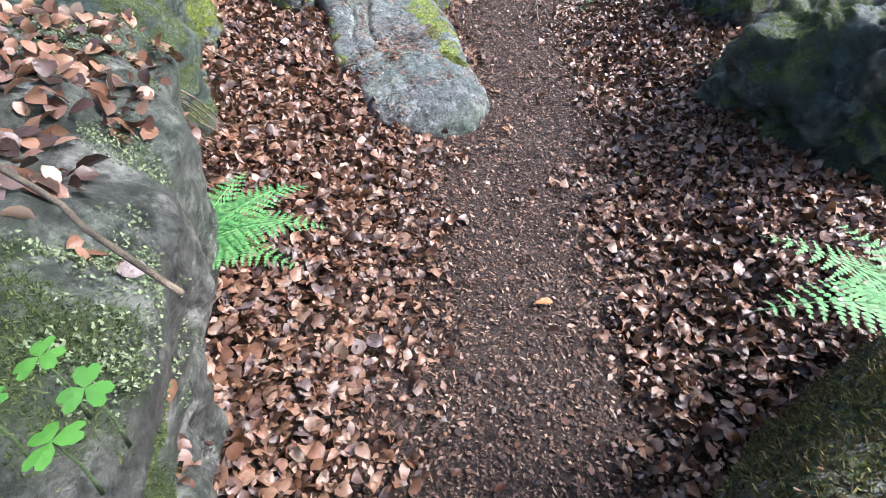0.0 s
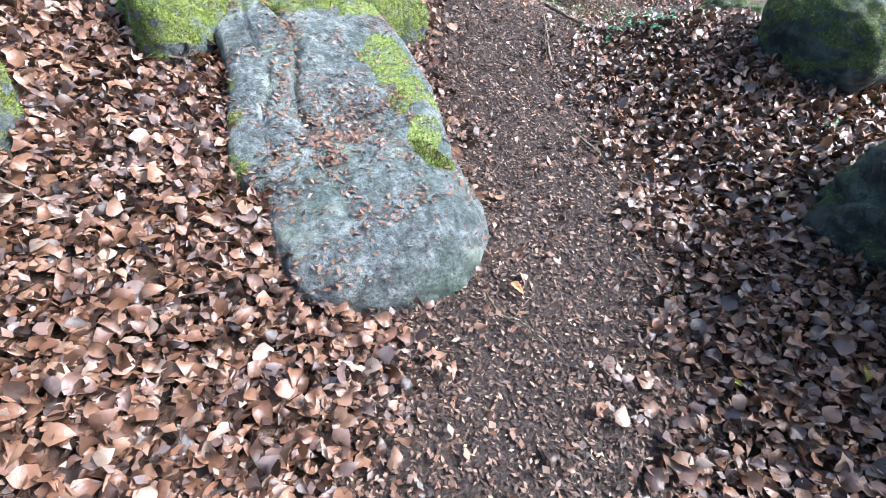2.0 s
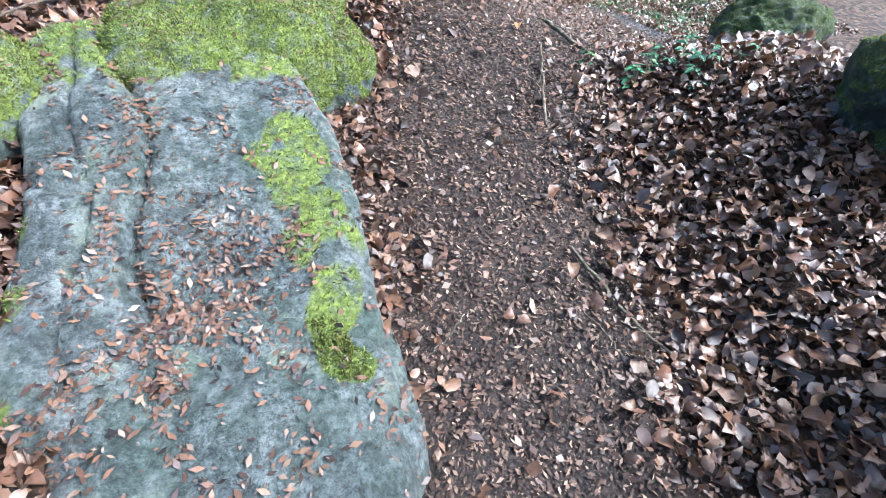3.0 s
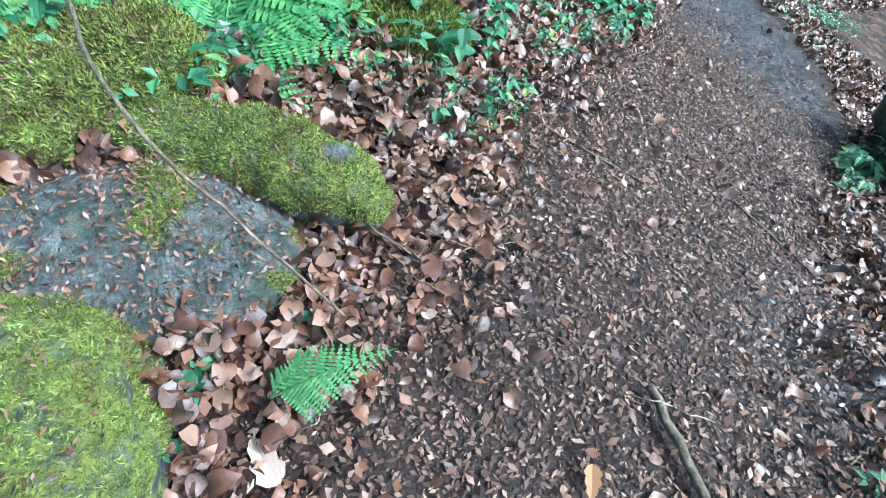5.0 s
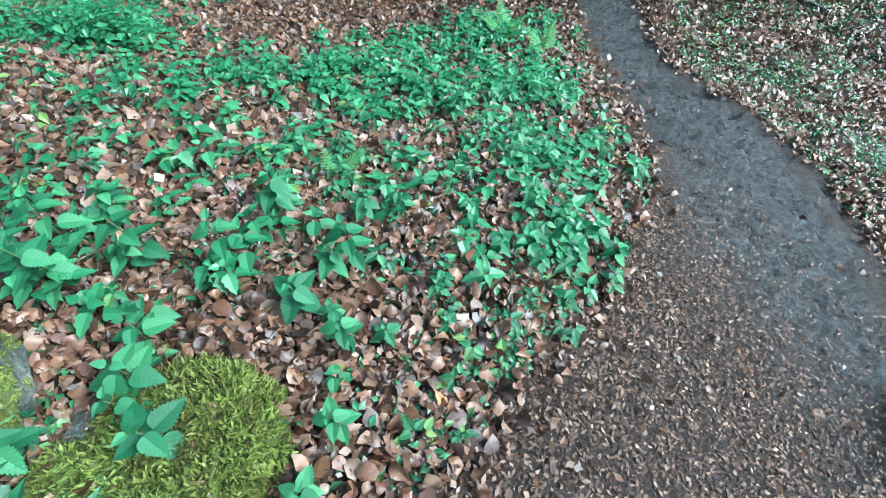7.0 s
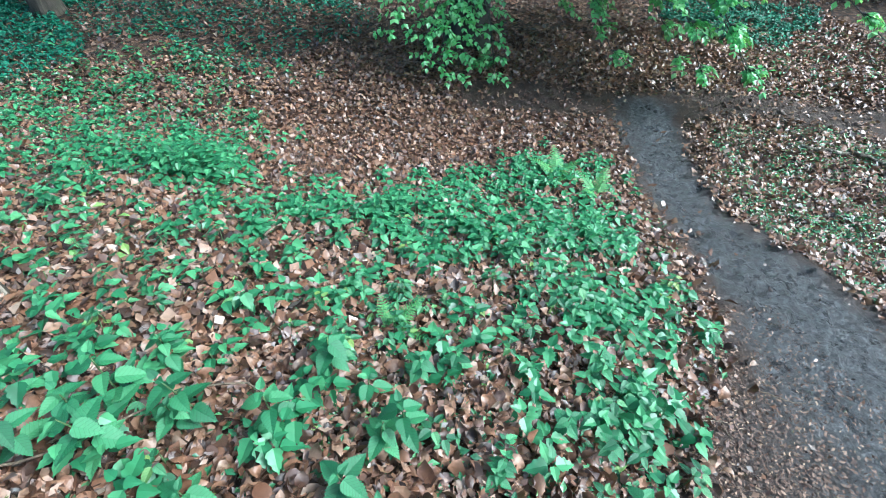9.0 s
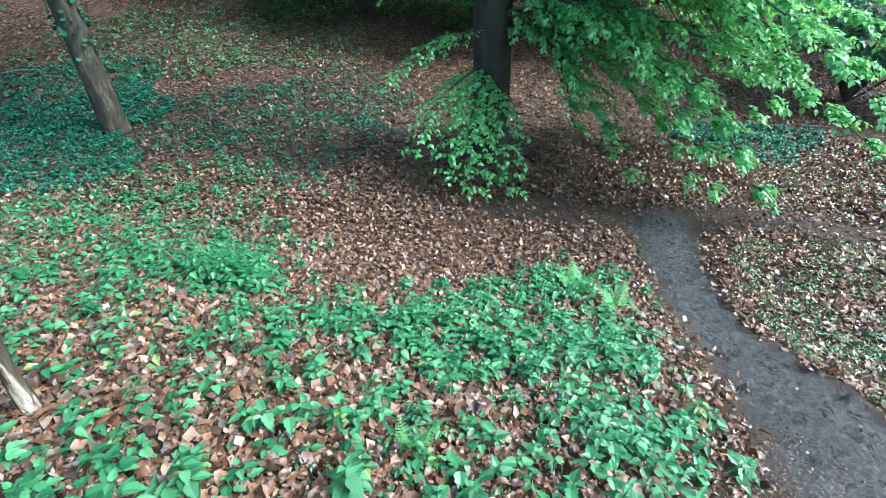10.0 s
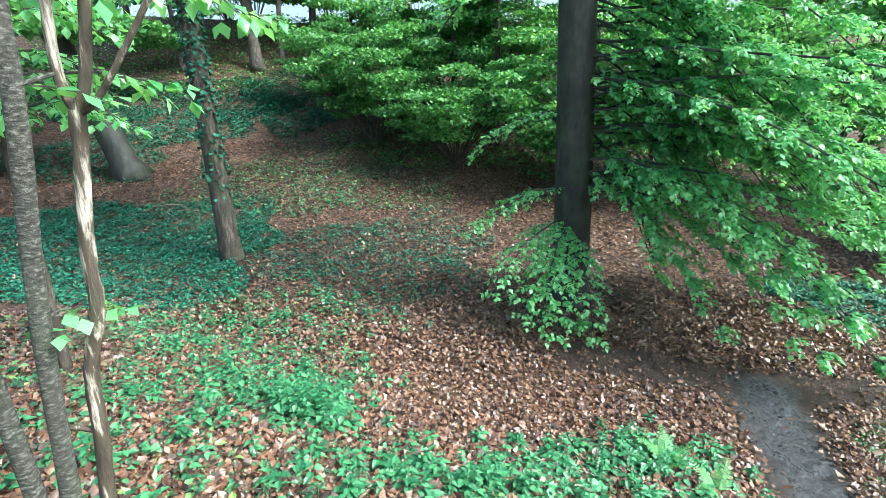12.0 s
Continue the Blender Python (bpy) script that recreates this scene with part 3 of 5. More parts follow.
def build_slab():
    """A split slab: a long block behind, a rounded lobe in front, a low shoulder at the path."""
    root = thing("rock_slab", (-2.045, -2.44, -0.18), "long flat grey sandstone slab with mossy cracks and leaf crumbs", "rock")

    def joint(y):
        return -0.13 + 0.03 * math.sin(y * 9) - 0.02 * y

    def rear(p):
        side = p.x - joint(p.y)
        crack = math.exp(-((p.x + 0.25 + 0.015 * math.sin(p.y * 13)) / 0.008) ** 2)
        cross = math.exp(-((p.y + 0.12 + 0.3 * p.x + 0.02 * math.sin(p.x * 17)) / 0.012) ** 2)
        hollow = math.exp(-((p.x - 0.02) / 0.12) ** 2 - ((p.y + 0.25) / 0.22) ** 2)
        top = max(0.0, min(1.0, (p.z - 0.2) / 0.15))
        p.z += 0.23 * (p.y + 0.6) * top - top * (0.035 * math.exp(-(side / 0.018) ** 2) + 0.03 * (side > 0) + 0.02 * crack + 0.02 * cross + 0.05 * hollow)
        p.x *= 1.0 - 0.09 * (p.y + 0.3)
        p.x += 0.02 * math.sin(p.y * 7 + p.z * 3)
        return p

    def lobe(p):
        p.x *= 1.0 - 0.25 * max(0.0, -p.y - 0.05)
        p.z += 0.12 * p.y - 0.25 * max(0.0, p.y * -1 - 0.2) ** 2
        p.z -= 0.012 * math.exp(-((p.x - 0.15 - 0.05 * math.sin(p.y * 7)) / 0.012) ** 2) * (p.z > 0.2) * (p.y < -0.02)
        p.z -= 0.02 * math.exp(-((p.y - 0.1 - 0.2 * p.x) / 0.02) ** 2) * (p.z > 0.2)
        return p
    r = np.random.RandomState(59)
    blocks = (("rear_block", (0.77, 1.2, 0.46), (-0.01, 0.33, 0), 5.1, 9.0, 70, 0.03, rear),
              ("front_block", (0.7, 0.66, 0.445), (-0.01, -0.355, 0), 6.4, 3.2, 64, 0.035, lobe),
              ("shoulder", (0.26, 0.56, 0.36), (0.26, -0.28, 0), 7.3, 3.2, 34, 0.03, None))
    for name, size, at, seed, power, cuts, rough, shape in blocks:
        me = rock_mesh(name, size, seed, M_SLAB, power, cuts, rough, 0.0, shape)
        ob = part(name, me, root)
        ob.location = at

        def keep(c, n, at=at):
            x, y = c[:, 0] + at[0], c[:, 1] + at[1]
            w = waves(x, y, 0.22, 55)
            edge = (np.hypot((x - 0.25) / 0.1, (y - 0.2) / 0.24) + 0.4 * w < 0.9) | (np.hypot((x - 0.25) / 0.07, (y + 0.16) / 0.17) + 0.5 * w < 0.9)
            back = (y > 0.62) & (w > -0.5)
            left = (x < -0.35) & (y < 0.35) & (w > 0.25)
            foot = (y < -0.62) & (w > 0.55)
            return (edge | back | left | foot).astype(float)
        mark_moss(me, keep)
        part("moss", tufts("moss", me, 2500 if name == "shoulder" else 9000, 51, keep, (0.006, 0.016), M_MOSS, 0.7), ob, "yellow-green moss cushions")["kind"] = "stuff"

        def crumbs(c, n, at=at):
            x, y = c[:, 0] + at[0], c[:, 1] + at[1]
            seam = np.exp(-((x + 0.14 - 0.03 * np.sin((y - 0.33) * 9)) / 0.035) ** 2) * (y > -0.25)
            dip = np.exp(-((x - 0.0) / 0.13) ** 2 - ((y - 0.02) / 0.16) ** 2) + np.exp(-((y + 0.2 - 0.6 * (x + 0.3)) / 0.05) ** 2) * (x < 0)
            loose = 0.3 * (waves(x, y, 0.3, 58) > 0.3) + 0.05
            return np.clip(seam + dip + loose, 0, 1) * (n[:, 2] > 0.5)
        n = {"rear_block": 2600, "front_block": 1300, "shoulder": 150}[name]
        p, no = surface_points(me, n, int(seed * 10), crumbs)
        v, f = scatter(FLAKE_V * [0.8, 1, 1], FLAKE_F, p + [0, 0, 0.004], rotations(r.uniform(0, 6.28, n), r.normal(0, 0.25, n), r.normal(0, 0.25, n)), r.uniform(0.008, 0.03, n))
        part("leaf_debris", mesh_of("leaf_debris", v, f, M_LITTER), ob, "brown leaf crumbs in the hollows")["kind"] = "stuff"


def mossy_rock(at, size, seed, label, rz=0, bare=0.0, mat=M_SLAB, moss=M_MOSS, n=9000, length=(0.012, 0.03), leaves=60, rough=0.06, power=3.4):
    me = rock_mesh("body", size, seed, mat, power, 40, rough)
    root = thing("mossy_rock", at, label, "rock", "mossy rocks along the path", rz=rz)
    part("body", me, root)
    keep = mossy(bare - 0.45, int(seed * 7), 0.45, 0, 0.05)
    mark_moss(me, keep)
    part("moss", tufts("moss", me, int(n * 3.0), int(seed * 10), keep, (length[0] * 0.4, length[1] * 0.42), moss, 0.8), root)["kind"] = "stuff"
    if leaves:
        part("leaf_debris", leaves_on("leaf_debris", me, leaves * 7, int(seed * 13), flat_top, (0.007, 0.019), M_LITTER, 0.3, FLAKE_V * [0.7, 1, 1], FLAKE_F), root)["kind"] = "stuff"
    return root


build_boulder()
build_slab()
mossy_rock((-1.93, -1.52, 0.12), (0.78, 0.55, 0.42), 2.2, "bright green moss cushion over a low rock end", 8, -0.4, n=12000)
mossy_rock((-2.55, -1.75, 0.22), (0.35, 0.4, 0.36), 2.9, "small rock thick with green moss", 20, -0.5, n=4000)
mossy_rock((-2.62, -2.62, 0.08), (0.22, 0.34, 0.14), 3.1, "moss clump against the slab", 5, -0.9, n=2500)
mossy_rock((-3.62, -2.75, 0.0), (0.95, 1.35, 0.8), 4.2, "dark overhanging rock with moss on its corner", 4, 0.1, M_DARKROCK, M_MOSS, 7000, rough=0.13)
mossy_rock((-3.2, -2.2, 0.1), (0.36, 0.5, 0.42), 4.6, "rock corner thick with green moss", 12, -0.6, n=7000)
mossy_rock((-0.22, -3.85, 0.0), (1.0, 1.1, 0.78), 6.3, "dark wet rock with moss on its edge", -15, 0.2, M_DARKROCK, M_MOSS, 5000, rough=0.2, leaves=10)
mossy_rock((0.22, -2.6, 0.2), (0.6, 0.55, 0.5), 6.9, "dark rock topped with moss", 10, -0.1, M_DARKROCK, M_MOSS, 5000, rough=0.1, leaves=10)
mossy_rock((-1.72, -1.08, 0.16), (0.66, 0.86, 0.40), 7.7, "large rounded rock under bright yellow-green moss", -16, -0.3, n=16000, leaves=120)
mossy_rock((-1.68, -1.55, 0.12), (0.5, 0.36, 0.34), 7.1, "low mossy rock with dead leaves on it", 5, -0.2, n=6000)
mossy_rock((-1.58, -0.62, 0.13), (1.0, 0.5, 0.32), 8.3, "flat grey rock strewn with leaf crumbs and a little moss", 6, 0.95, n=5000, leaves=420)
mossy_rock((-1.2, -0.4, 0.2), (0.78, 0.17, 0.27), 8.9, "narrow ridge of bright moss on rock", -33, -0.9, n=7000, leaves=10)
mossy_rock((-0.62, 0.22, -0.13), (0.62, 0.42, 0.28), 9.4, "low rock covered in shaggy yellow-green moss", 35, -0.15, n=9000, length=(0.035, 0.085), rough=0.1, power=2.5)
mossy_rock((-1.45, -0.12, 0.2), (0.55, 0.4, 0.3), 9.6, "mossy rock half hidden under ferns", 20, -0.6, n=7000, length=(0.025, 0.05))
mossy_rock((-1.1, 0.5, 0.05), (0.5, 0.4, 0.26), 9.8, "mossy stone between the nettles", 0, -0.6, n=4500, length=(0.02, 0.04))
mossy_rock((2.05, -0.78, -0.58), (0.8, 0.7, 0.62), 10.4, "dark rock overgrown with moss and herbs", 30, -0.7, M_DARKROCK, M_MOSS, 6000, rough=0.14)
mossy_rock((-1.72, -5.27, -0.27), (1.4, 0.7, 0.72), 11.2, "low mossy brown hump beside the path", 14, -0.6, M_BOULDER, M_HUMP, 14000, length=(0.02, 0.05), leaves=60)


# ---- plants ----
def toothed_leaf(name, mat, teeth=11, width=0.68, depth=0.1, fold=0.12, droop=0.1, base=0.5):
    """One leaf along +y, one unit long, with a saw-toothed edge, folded along its midrib."""
    bm = bmesh.new()
    rib, left, right = [], [], []
    n = teeth * 2
    for i in range(n + 1):
        s = i / n
        w = width * 0.5 * (2.3 * s ** base * (1 - s) ** 1.1 if 0 < s < 1 else 0)
        w *= 1 - depth * 2 * (i % 2)
        z = -droop * s * s
        rib.append(bm.verts.new((0, s, z)))
        if 0 < i < n:
            up = fold * w * 2
            left.append(bm.verts.new((-w, s - 0.03 * (i % 2), z + up)))
            right.append(bm.verts.new((w, s - 0.03 * (i % 2), z + up)))
    for side, flip in ((left, False), (right, True)):
        edge = [rib[0]] + side + [rib[-1]]
        for i in range(n):
            q = [rib[i], rib[i + 1], edge[i + 1], edge[i]]
            q = [v for k, v in enumerate(q) if v not in q[:k]]
            if len(q) > 2:
                bm.faces.new(q[::-1] if flip else q)
    me = bpy.data.meshes.new(name)
    bm.to_mesh(me)
    bm.free()
    me.materials.append(mat)
    return me


NETTLE_LEAF = toothed_leaf("leaf", M_NETTLE, 11, 0.78, 0.085, 0.12, 0.2, 0.44)
BED_LEAF = toothed_leaf("leaf", M_NETTLE, 4, 0.72, 0.1, 0.12, 0.14, 0.4)
BRAMBLE_LEAF = toothed_leaf("leaf", M_HERB, 6, 0.68, 0.05, 0.16, 0.15)
STEM_V, STEM_F = tube(smooth_line([(0, 0, 0), (0.012, 0.01, 0.5), (0, 0, 1)], 5), [0.011, 0.009, 0.008, 0.007, 0.004], 6)
STEM_ME = mesh_of("stem", STEM_V, STEM_F, M_STEM, True)


def stem_part(root, h):
    s = part("stem", STEM_ME, root)
    s.scale = (0.35, 0.35, h)
    return s


def nettle(h, pairs, seed, label, leaf=NETTLE_LEAF, base=0.062, name="nettle"):
    """An upright stem with crossed pairs of toothed leaves, the smallest on top."""
    r = random.Random(seed)
    root = thing(name, (0, 0, -50), label, "nettle", "nettles beside the path")
    stem_part(root, h)
    turn = r.uniform(0, 90)
    for i in range(pairs):
        s = (i + 1) / pairs
        z = h * (0.3 + 0.7 * s)
        size = base * (0.75 + 0.5 * math.sin(math.pi * min(1, 0.25 + 0.62 * s))) * (0.55 if i == pairs - 1 else 1)
        for k in (0, 180):
            ob = part("leaf", leaf, root)
            ob.matrix_basis = pose(0, 0, z, r.uniform(-22, 8) + (28 if i == pairs - 1 else 0), r.uniform(-12, 12), turn + k + r.uniform(-12, 12)) @ Matrix.Translation((0, size * 0.14, 0)) @ Matrix.Scale(size * r.uniform(0.85, 1.15), 4)
        turn += 90
    return root


def bramble(h, seed, label):
    """A thin stem with leaves in threes."""
    r = random.Random(seed)
    root = thing("bramble", (0, 0, -50), label, "bramble", "brambles beside the path")
    stem_part(root, h)
    for i in range(3):
        a, z = r.uniform(0, 360), h * (0.55 + 0.22 * i)
        size = r.uniform(0.045, 0.065)
        m = pose(0, 0, z, r.uniform(-15, 10), 0, a)
        for t, q in ((-75, 0.8), (0, 1.0), (75, 0.8)):
            ob = part("leaf", BRAMBLE_LEAF, root)
            ob.matrix_basis = m @ pose(0, 0.03, 0, r.uniform(-12, 6), 0, t) @ Matrix.Translation((0, 0.008, 0)) @ Matrix.Scale(size * q, 4)
    return root


def gz1(x, y):
    return float(ground_z(np.array([x]), np.array([y]))[0])


def clear_of_trail(x, y, gap):
    return float(trail_dist(np.array([x]), np.array([y]))[0]) > gap


def plant_out(makers, patches, seed, gap=0.42):
    """Copies of some plants in patches of (x, y, reach across, reach along, number, least scale, most scale)."""
    r = random.Random(seed)
    for x, y, rx, ry, n, lo, hi in patches:
        for _ in range(n):
            for _try in range(12):
                px, py = x + r.gauss(0, 0.5) * rx, y + r.gauss(0, 0.5) * ry
                if clear_of_trail(px, py, gap):
                    break
            else:
                continue
            m = pose(px, py, gz1(px, py) - 0.01, r.uniform(-8, 8), r.uniform(-8, 8), r.uniform(0, 360)) @ Matrix.Scale(r.uniform(lo, hi), 4)
            c = copy_thing(r.choice(makers), m)
            c.matrix_basis = m


NETTLES = [nettle(0.26, 5, 1, "tall young stinging nettle with toothed green leaves"), nettle(0.2, 4, 2, "young stinging nettle with toothed green leaves"),
           nettle(0.14, 3, 3, "small stinging nettle among fallen leaves"), nettle(0.3, 5, 4, "tall young stinging nettle with toothed green leaves", base=0.062)]
SMALL = [nettle(0.06, 2, 6, "small green seedling among fallen leaves", BRAMBLE_LEAF, 0.05, "seedling"), nettle(0.08, 3, 7, "small green herb among fallen leaves", BRAMBLE_LEAF, 0.045, "seedling")]
BRAMBLES = [bramble(0.15, 8, "bramble shoot with leaves in threes"), bramble(0.1, 9, "low bramble shoot with leaves in threes")]

plant_out(NETTLES, [
    (-0.72, 0.38, 0.3, 0.15, 4, 0.9, 1.15), (-0.42, 0.06, 0.08, 0.05, 2, 0.8, 0.9), (-0.2, 0.2, 0.15, 0.1, 2, 0.5, 0.7), (-0.06, 0.38, 0.2, 0.15, 3, 0.5, 0.7),
    (-0.42, 0.8, 0.5, 0.25, 6, 0.8, 1.1), (-0.95, 0.85, 0.4, 0.25, 7, 0.9, 1.2), (-0.6, 0.6, 0.25, 0.12, 2, 0.9, 1.1), (0.1, 0.62, 0.3, 0.2, 4, 0.6, 0.8), (0.75, 0.72, 0.38, 0.24, 9, 0.6, 0.85)], 21)
plant_out(NETTLES, [
    (-0.75, 1.2, 0.4, 0.15, 4, 0.8, 1.0), (-0.22, 1.02, 0.2, 0.12, 3, 0.9, 1.05), (0.3, 1.1, 0.5, 0.2, 5, 0.65, 0.85), (0.9, 1.3, 0.4, 0.3, 11, 0.5, 0.7),
    (-0.2, 1.6, 0.3, 0.15, 5, 0.6, 0.8), (0.65, 2.1, 0.8, 0.35, 26, 0.55, 0.8), (0.1, 2.6, 0.6, 0.35, 20, 0.55, 0.75)], 22)
plant_out(NETTLES, [
    (1.3, 2.2, 0.5, 0.5, 20, 0.5, 0.7), (-1.25, 3.5, 0.35, 0.3, 12, 0.9, 1.2), (-1.8, 4.0, 0.9, 0.7, 14, 0.6, 0.9), (1.5, 3.3, 0.7, 0.5, 16, 0.5, 0.7),
    (-2.2, 2.9, 0.9, 0.8, 10, 0.5, 0.75), (-0.7, 2.6, 0.6, 0.4, 8, 0.5, 0.7), (0.9, 3.0, 0.7, 0.5, 14, 0.5, 0.7)], 23)
plant_out(SMALL + BRAMBLES, [
    (0.25, 0.35, 0.5, 0.25, 18, 0.7, 1.0), (0.7, 0.5, 0.4, 0.25, 11, 0.7, 1.0), (-0.4, 0.5, 0.6, 0.4, 12, 0.7, 1.0), (-0.5, -0.15, 0.3, 0.2, 12, 0.6, 0.9),
    (0.1, 1.4, 0.9, 0.5, 34, 0.7, 1.1), (-1.0, 1.7, 0.8, 0.5, 24, 0.7, 1.1), (0.8, 1.9, 0.9, 0.7, 36, 0.7, 1.1)], 24, 0.38)
plant_out(SMALL + BRAMBLES, [
    (1.35, -0.45, 0.25, 0.25, 18, 0.8, 1.2), (-0.1, -1.85, 0.22, 0.2, 12, 0.7, 1.0), (-1.25, -0.92, 0.12, 0.08, 4, 0.7, 0.9), (-0.75, -0.05, 0.4, 0.2, 12, 0.8, 1.2),
    (0.1, -3.0, 0.6, 0.6, 8, 0.6, 0.9), (-0.3, -1.6, 0.5, 0.6, 8, 0.5, 0.8), (-1.6, 0.4, 0.7, 0.6, 16, 0.8, 1.3), (1.5, -0.5, 0.3, 0.25, 16, 0.9, 1.3)], 25, 0.36)


def nettle_bed(patches, seed, label, gap=0.42):
    """Nettles too far off to tell singly: (x, y, reach across, reach along, number, height)."""
    r = np.random.RandomState(seed)
    lv = np.empty(len(BED_LEAF.vertices) * 3)
    BED_LEAF.vertices.foreach_get("co", lv)
    lv = lv.reshape(-1, 3)
    lf = [tuple(p.vertices) for p in BED_LEAF.polygons]
    pos, yaw, pit, size = [], [], [], []
    for x, y, rx, ry, n, h in patches:
        px, py = x + r.normal(0, 0.5, n) * rx, y + r.normal(0, 0.5, n) * ry
        d = trail_dist(px, py)
        px, py = px[d > gap], py[d > gap]
        pz = ground_z(px, py)
        for a, b, z in zip(px, py, pz):
            ht, t0 = h * r.uniform(0.6, 1.2), r.uniform(0, 3.14)
            for k in range(4):
                for s in (0, math.pi):
                    t = t0 + s + k * 1.571
                    pos.append((a - math.sin(t) * 0.012, b + math.cos(t) * 0.012, z + ht * (0.3 + 0.23 * k)))
                    yaw.append(t + r.normal(0, 0.2))
                    pit.append(r.normal(-0.15, 0.2) + (0.4 if k == 3 else 0))
                    size.append(r.uniform(0.05, 0.085) * (0.6 if k == 3 else 1))
    n = len(pos)
    v, f = scatter(lv, lf, np.array(pos), rotations(np.array(yaw), np.array(pit), r.normal(0, 0.2, n)), np.array(size))
    stuff("nettle_bed", mesh_of("nettle_bed", v, f, M_NETTLE), label, "nettles")


nettle_bed([(0.75, 2.25, 0.9, 0.4, 75, 0.15), (0.1, 2.75, 0.7, 0.35, 50, 0.15), (1.4, 2.4, 0.55, 0.6, 70, 0.14), (1.7, 3.4, 0.8, 0.6, 80, 0.13), (0.8, 3.1, 0.8, 0.4, 45, 0.13),
            (1.1, 1.35, 0.5, 0.35, 45, 0.13), (0.85, 0.75, 0.4, 0.25, 22, 0.13)], 81, "dense bed of young nettles along the muddy path")
nettle_bed([(-1.25, 3.55, 0.45, 0.4, 70, 0.3), (-1.9, 4.1, 1.0, 0.9, 110, 0.2), (-2.4, 3.0, 1.2, 1.0, 60, 0.16), (-0.6, 2.6, 0.8, 0.6, 45, 0.15), (-3.3, 5.6, 1.7, 1.5, 110, 0.16),
            (-2.2, 6.6, 1.6, 1.2, 70, 0.15), (-1.0, 1.5, 0.9, 0.4, 30, 0.14)], 82, "scattered young nettles on the leaf-covered slope")
nettle_bed([(-0.6, 0.85, 0.5, 0.25, 10, 0.18), (-1.6, 0.6, 0.5, 0.4, 30, 0.2), (0.3, 1.05, 0.5, 0.25, 9, 0.13), (0.6, 0.7, 0.5, 0.25, 10, 0.13), (-1.4, 1.4, 0.8, 0.5, 18, 0.16)], 83, "young nettles beside the path")
for ob in NETTLES + SMALL + BRAMBLES:
    for o in (*ob.children_recursive, ob):
        bpy.data.objects.remove(o)


# a fern: a frond is a rachis with toothed leaflets in two rows
def frond_mesh(name, mat, n=15, seed=0, arch=0.35):
    h = Heap()
    r = random.Random(seed)

    def at(s):
        return np.array([0, s, arch * math.sin(s * 2.3) * 0.55 - 0.12 * s * s])
    line = np.array([at(s) for s in np.linspace(0, 1, 10)])
    h.add(*tube(line, np.linspace(0.008, 0.002, 10), 4))
    for i in range(n):
        s = 0.14 + 0.84 * i / n
        ln = 0.34 * (1 - s) ** 0.9 * min(1, 0.7 + 2.0 * s) + 0.012
        for side in (-1, 1):
            a = radians(62 + 10 * s + r.uniform(-4, 4))
            d = np.array([side * math.sin(a), math.cos(a), -0.12])
            e = np.array([math.cos(a), -side * math.sin(a), 0.0])
            base = at(s)
            m = max(3, int(ln * 38))
            rib = [base + d * ln * k / m for k in range(m + 1)]
            for k in range(m):
                w = ln * 0.18 * (1 - (k + 0.2) / m) ** 0.75 + 0.0025
                mid = (rib[k] + rib[k + 1]) / 2
                for q in (-1, 1):
                    tip = mid + e * q * w + d * 0.006
                    h.add([rib[k], rib[k + 1], tip + d * 0.004, tip - d * ln / m * 0.3], [(0, 1, 2, 3)])
    return h.mesh(name, mat)


FRONDS = [frond_mesh("frond", M_FERN, 14, 1), frond_mesh("frond", M_FERN, 12, 2, 0.2)]


def fern(x, y, fronds, label, z=None):
    """fronds: (direction in degrees, rise, length)."""
    root = thing("fern", (x, y, gz1(x, y) if z is None else z), label, "fern")
    for i, (az, rise, ln) in enumerate(fronds):
        ob = part("frond", FRONDS[i % 2], root)
        ob.matrix_basis = pose(0, 0, 0.01, rise, 0, az - 90) @ Matrix.Scale(ln, 4)


fern(-3.1, -4.12, [(24, 4, 0.33), (58, 12, 0.28), (-8, 0, 0.33), (-34, 0, 0.28)], "green fern growing from the boulder's foot", 0.36)
fern(-1.72, -4.98, [(158, 4, 0.42), (122, 10, 0.38), (195, 0, 0.34), (90, 15, 0.3)], "light green fern leaning over the path edge", 0.48)
fern(-1.18, -0.98, [(2, 10, 0.24), (30, 15, 0.12)], "small fern frond lying over the leaf litter", gz1(-1.18, -0.98) + 0.04)
fern(-1.16, 0.0, [(26, 16, 0.7), (-58, 2, 0.4), (-24, 6, 0.44), (64, 20, 0.45), (3, 10, 0.55), (120, 24, 0.42)], "large bright green fern arching over mossy rocks", 0.3)
fern(-1.35, 0.28, [(0, 18, 0.5), (70, 22, 0.45), (140, 25, 0.45), (-40, 14, 0.45)], "green fern behind the mossy rocks", 0.2)
fern(-1.6, 0.0, [(-20, 14, 0.4), (40, 18, 0.4), (-70, 10, 0.36), (100, 22, 0.36)], "green fern behind the flat rock", 0.34)
fern(1.75, 3.35, [(80, 30, 0.34), (10, 30, 0.3), (150, 28, 0.32), (-60, 25, 0.3)], "light green fern among the nettles")
fern(1.95, 2.95, [(50, 30, 0.32), (120, 30, 0.3), (200, 28, 0.3)], "light green fern at the muddy path")
fern(0.0, 1.35, [(30, 25, 0.22), (100, 25, 0.2), (-40, 20, 0.22)], "small fern among the nettles")
fern(1.75, 5.9, [(60, 20, 0.4), (140, 20, 0.4), (-20, 20, 0.4), (230, 20, 0.4)], "dark green fern under the beech")


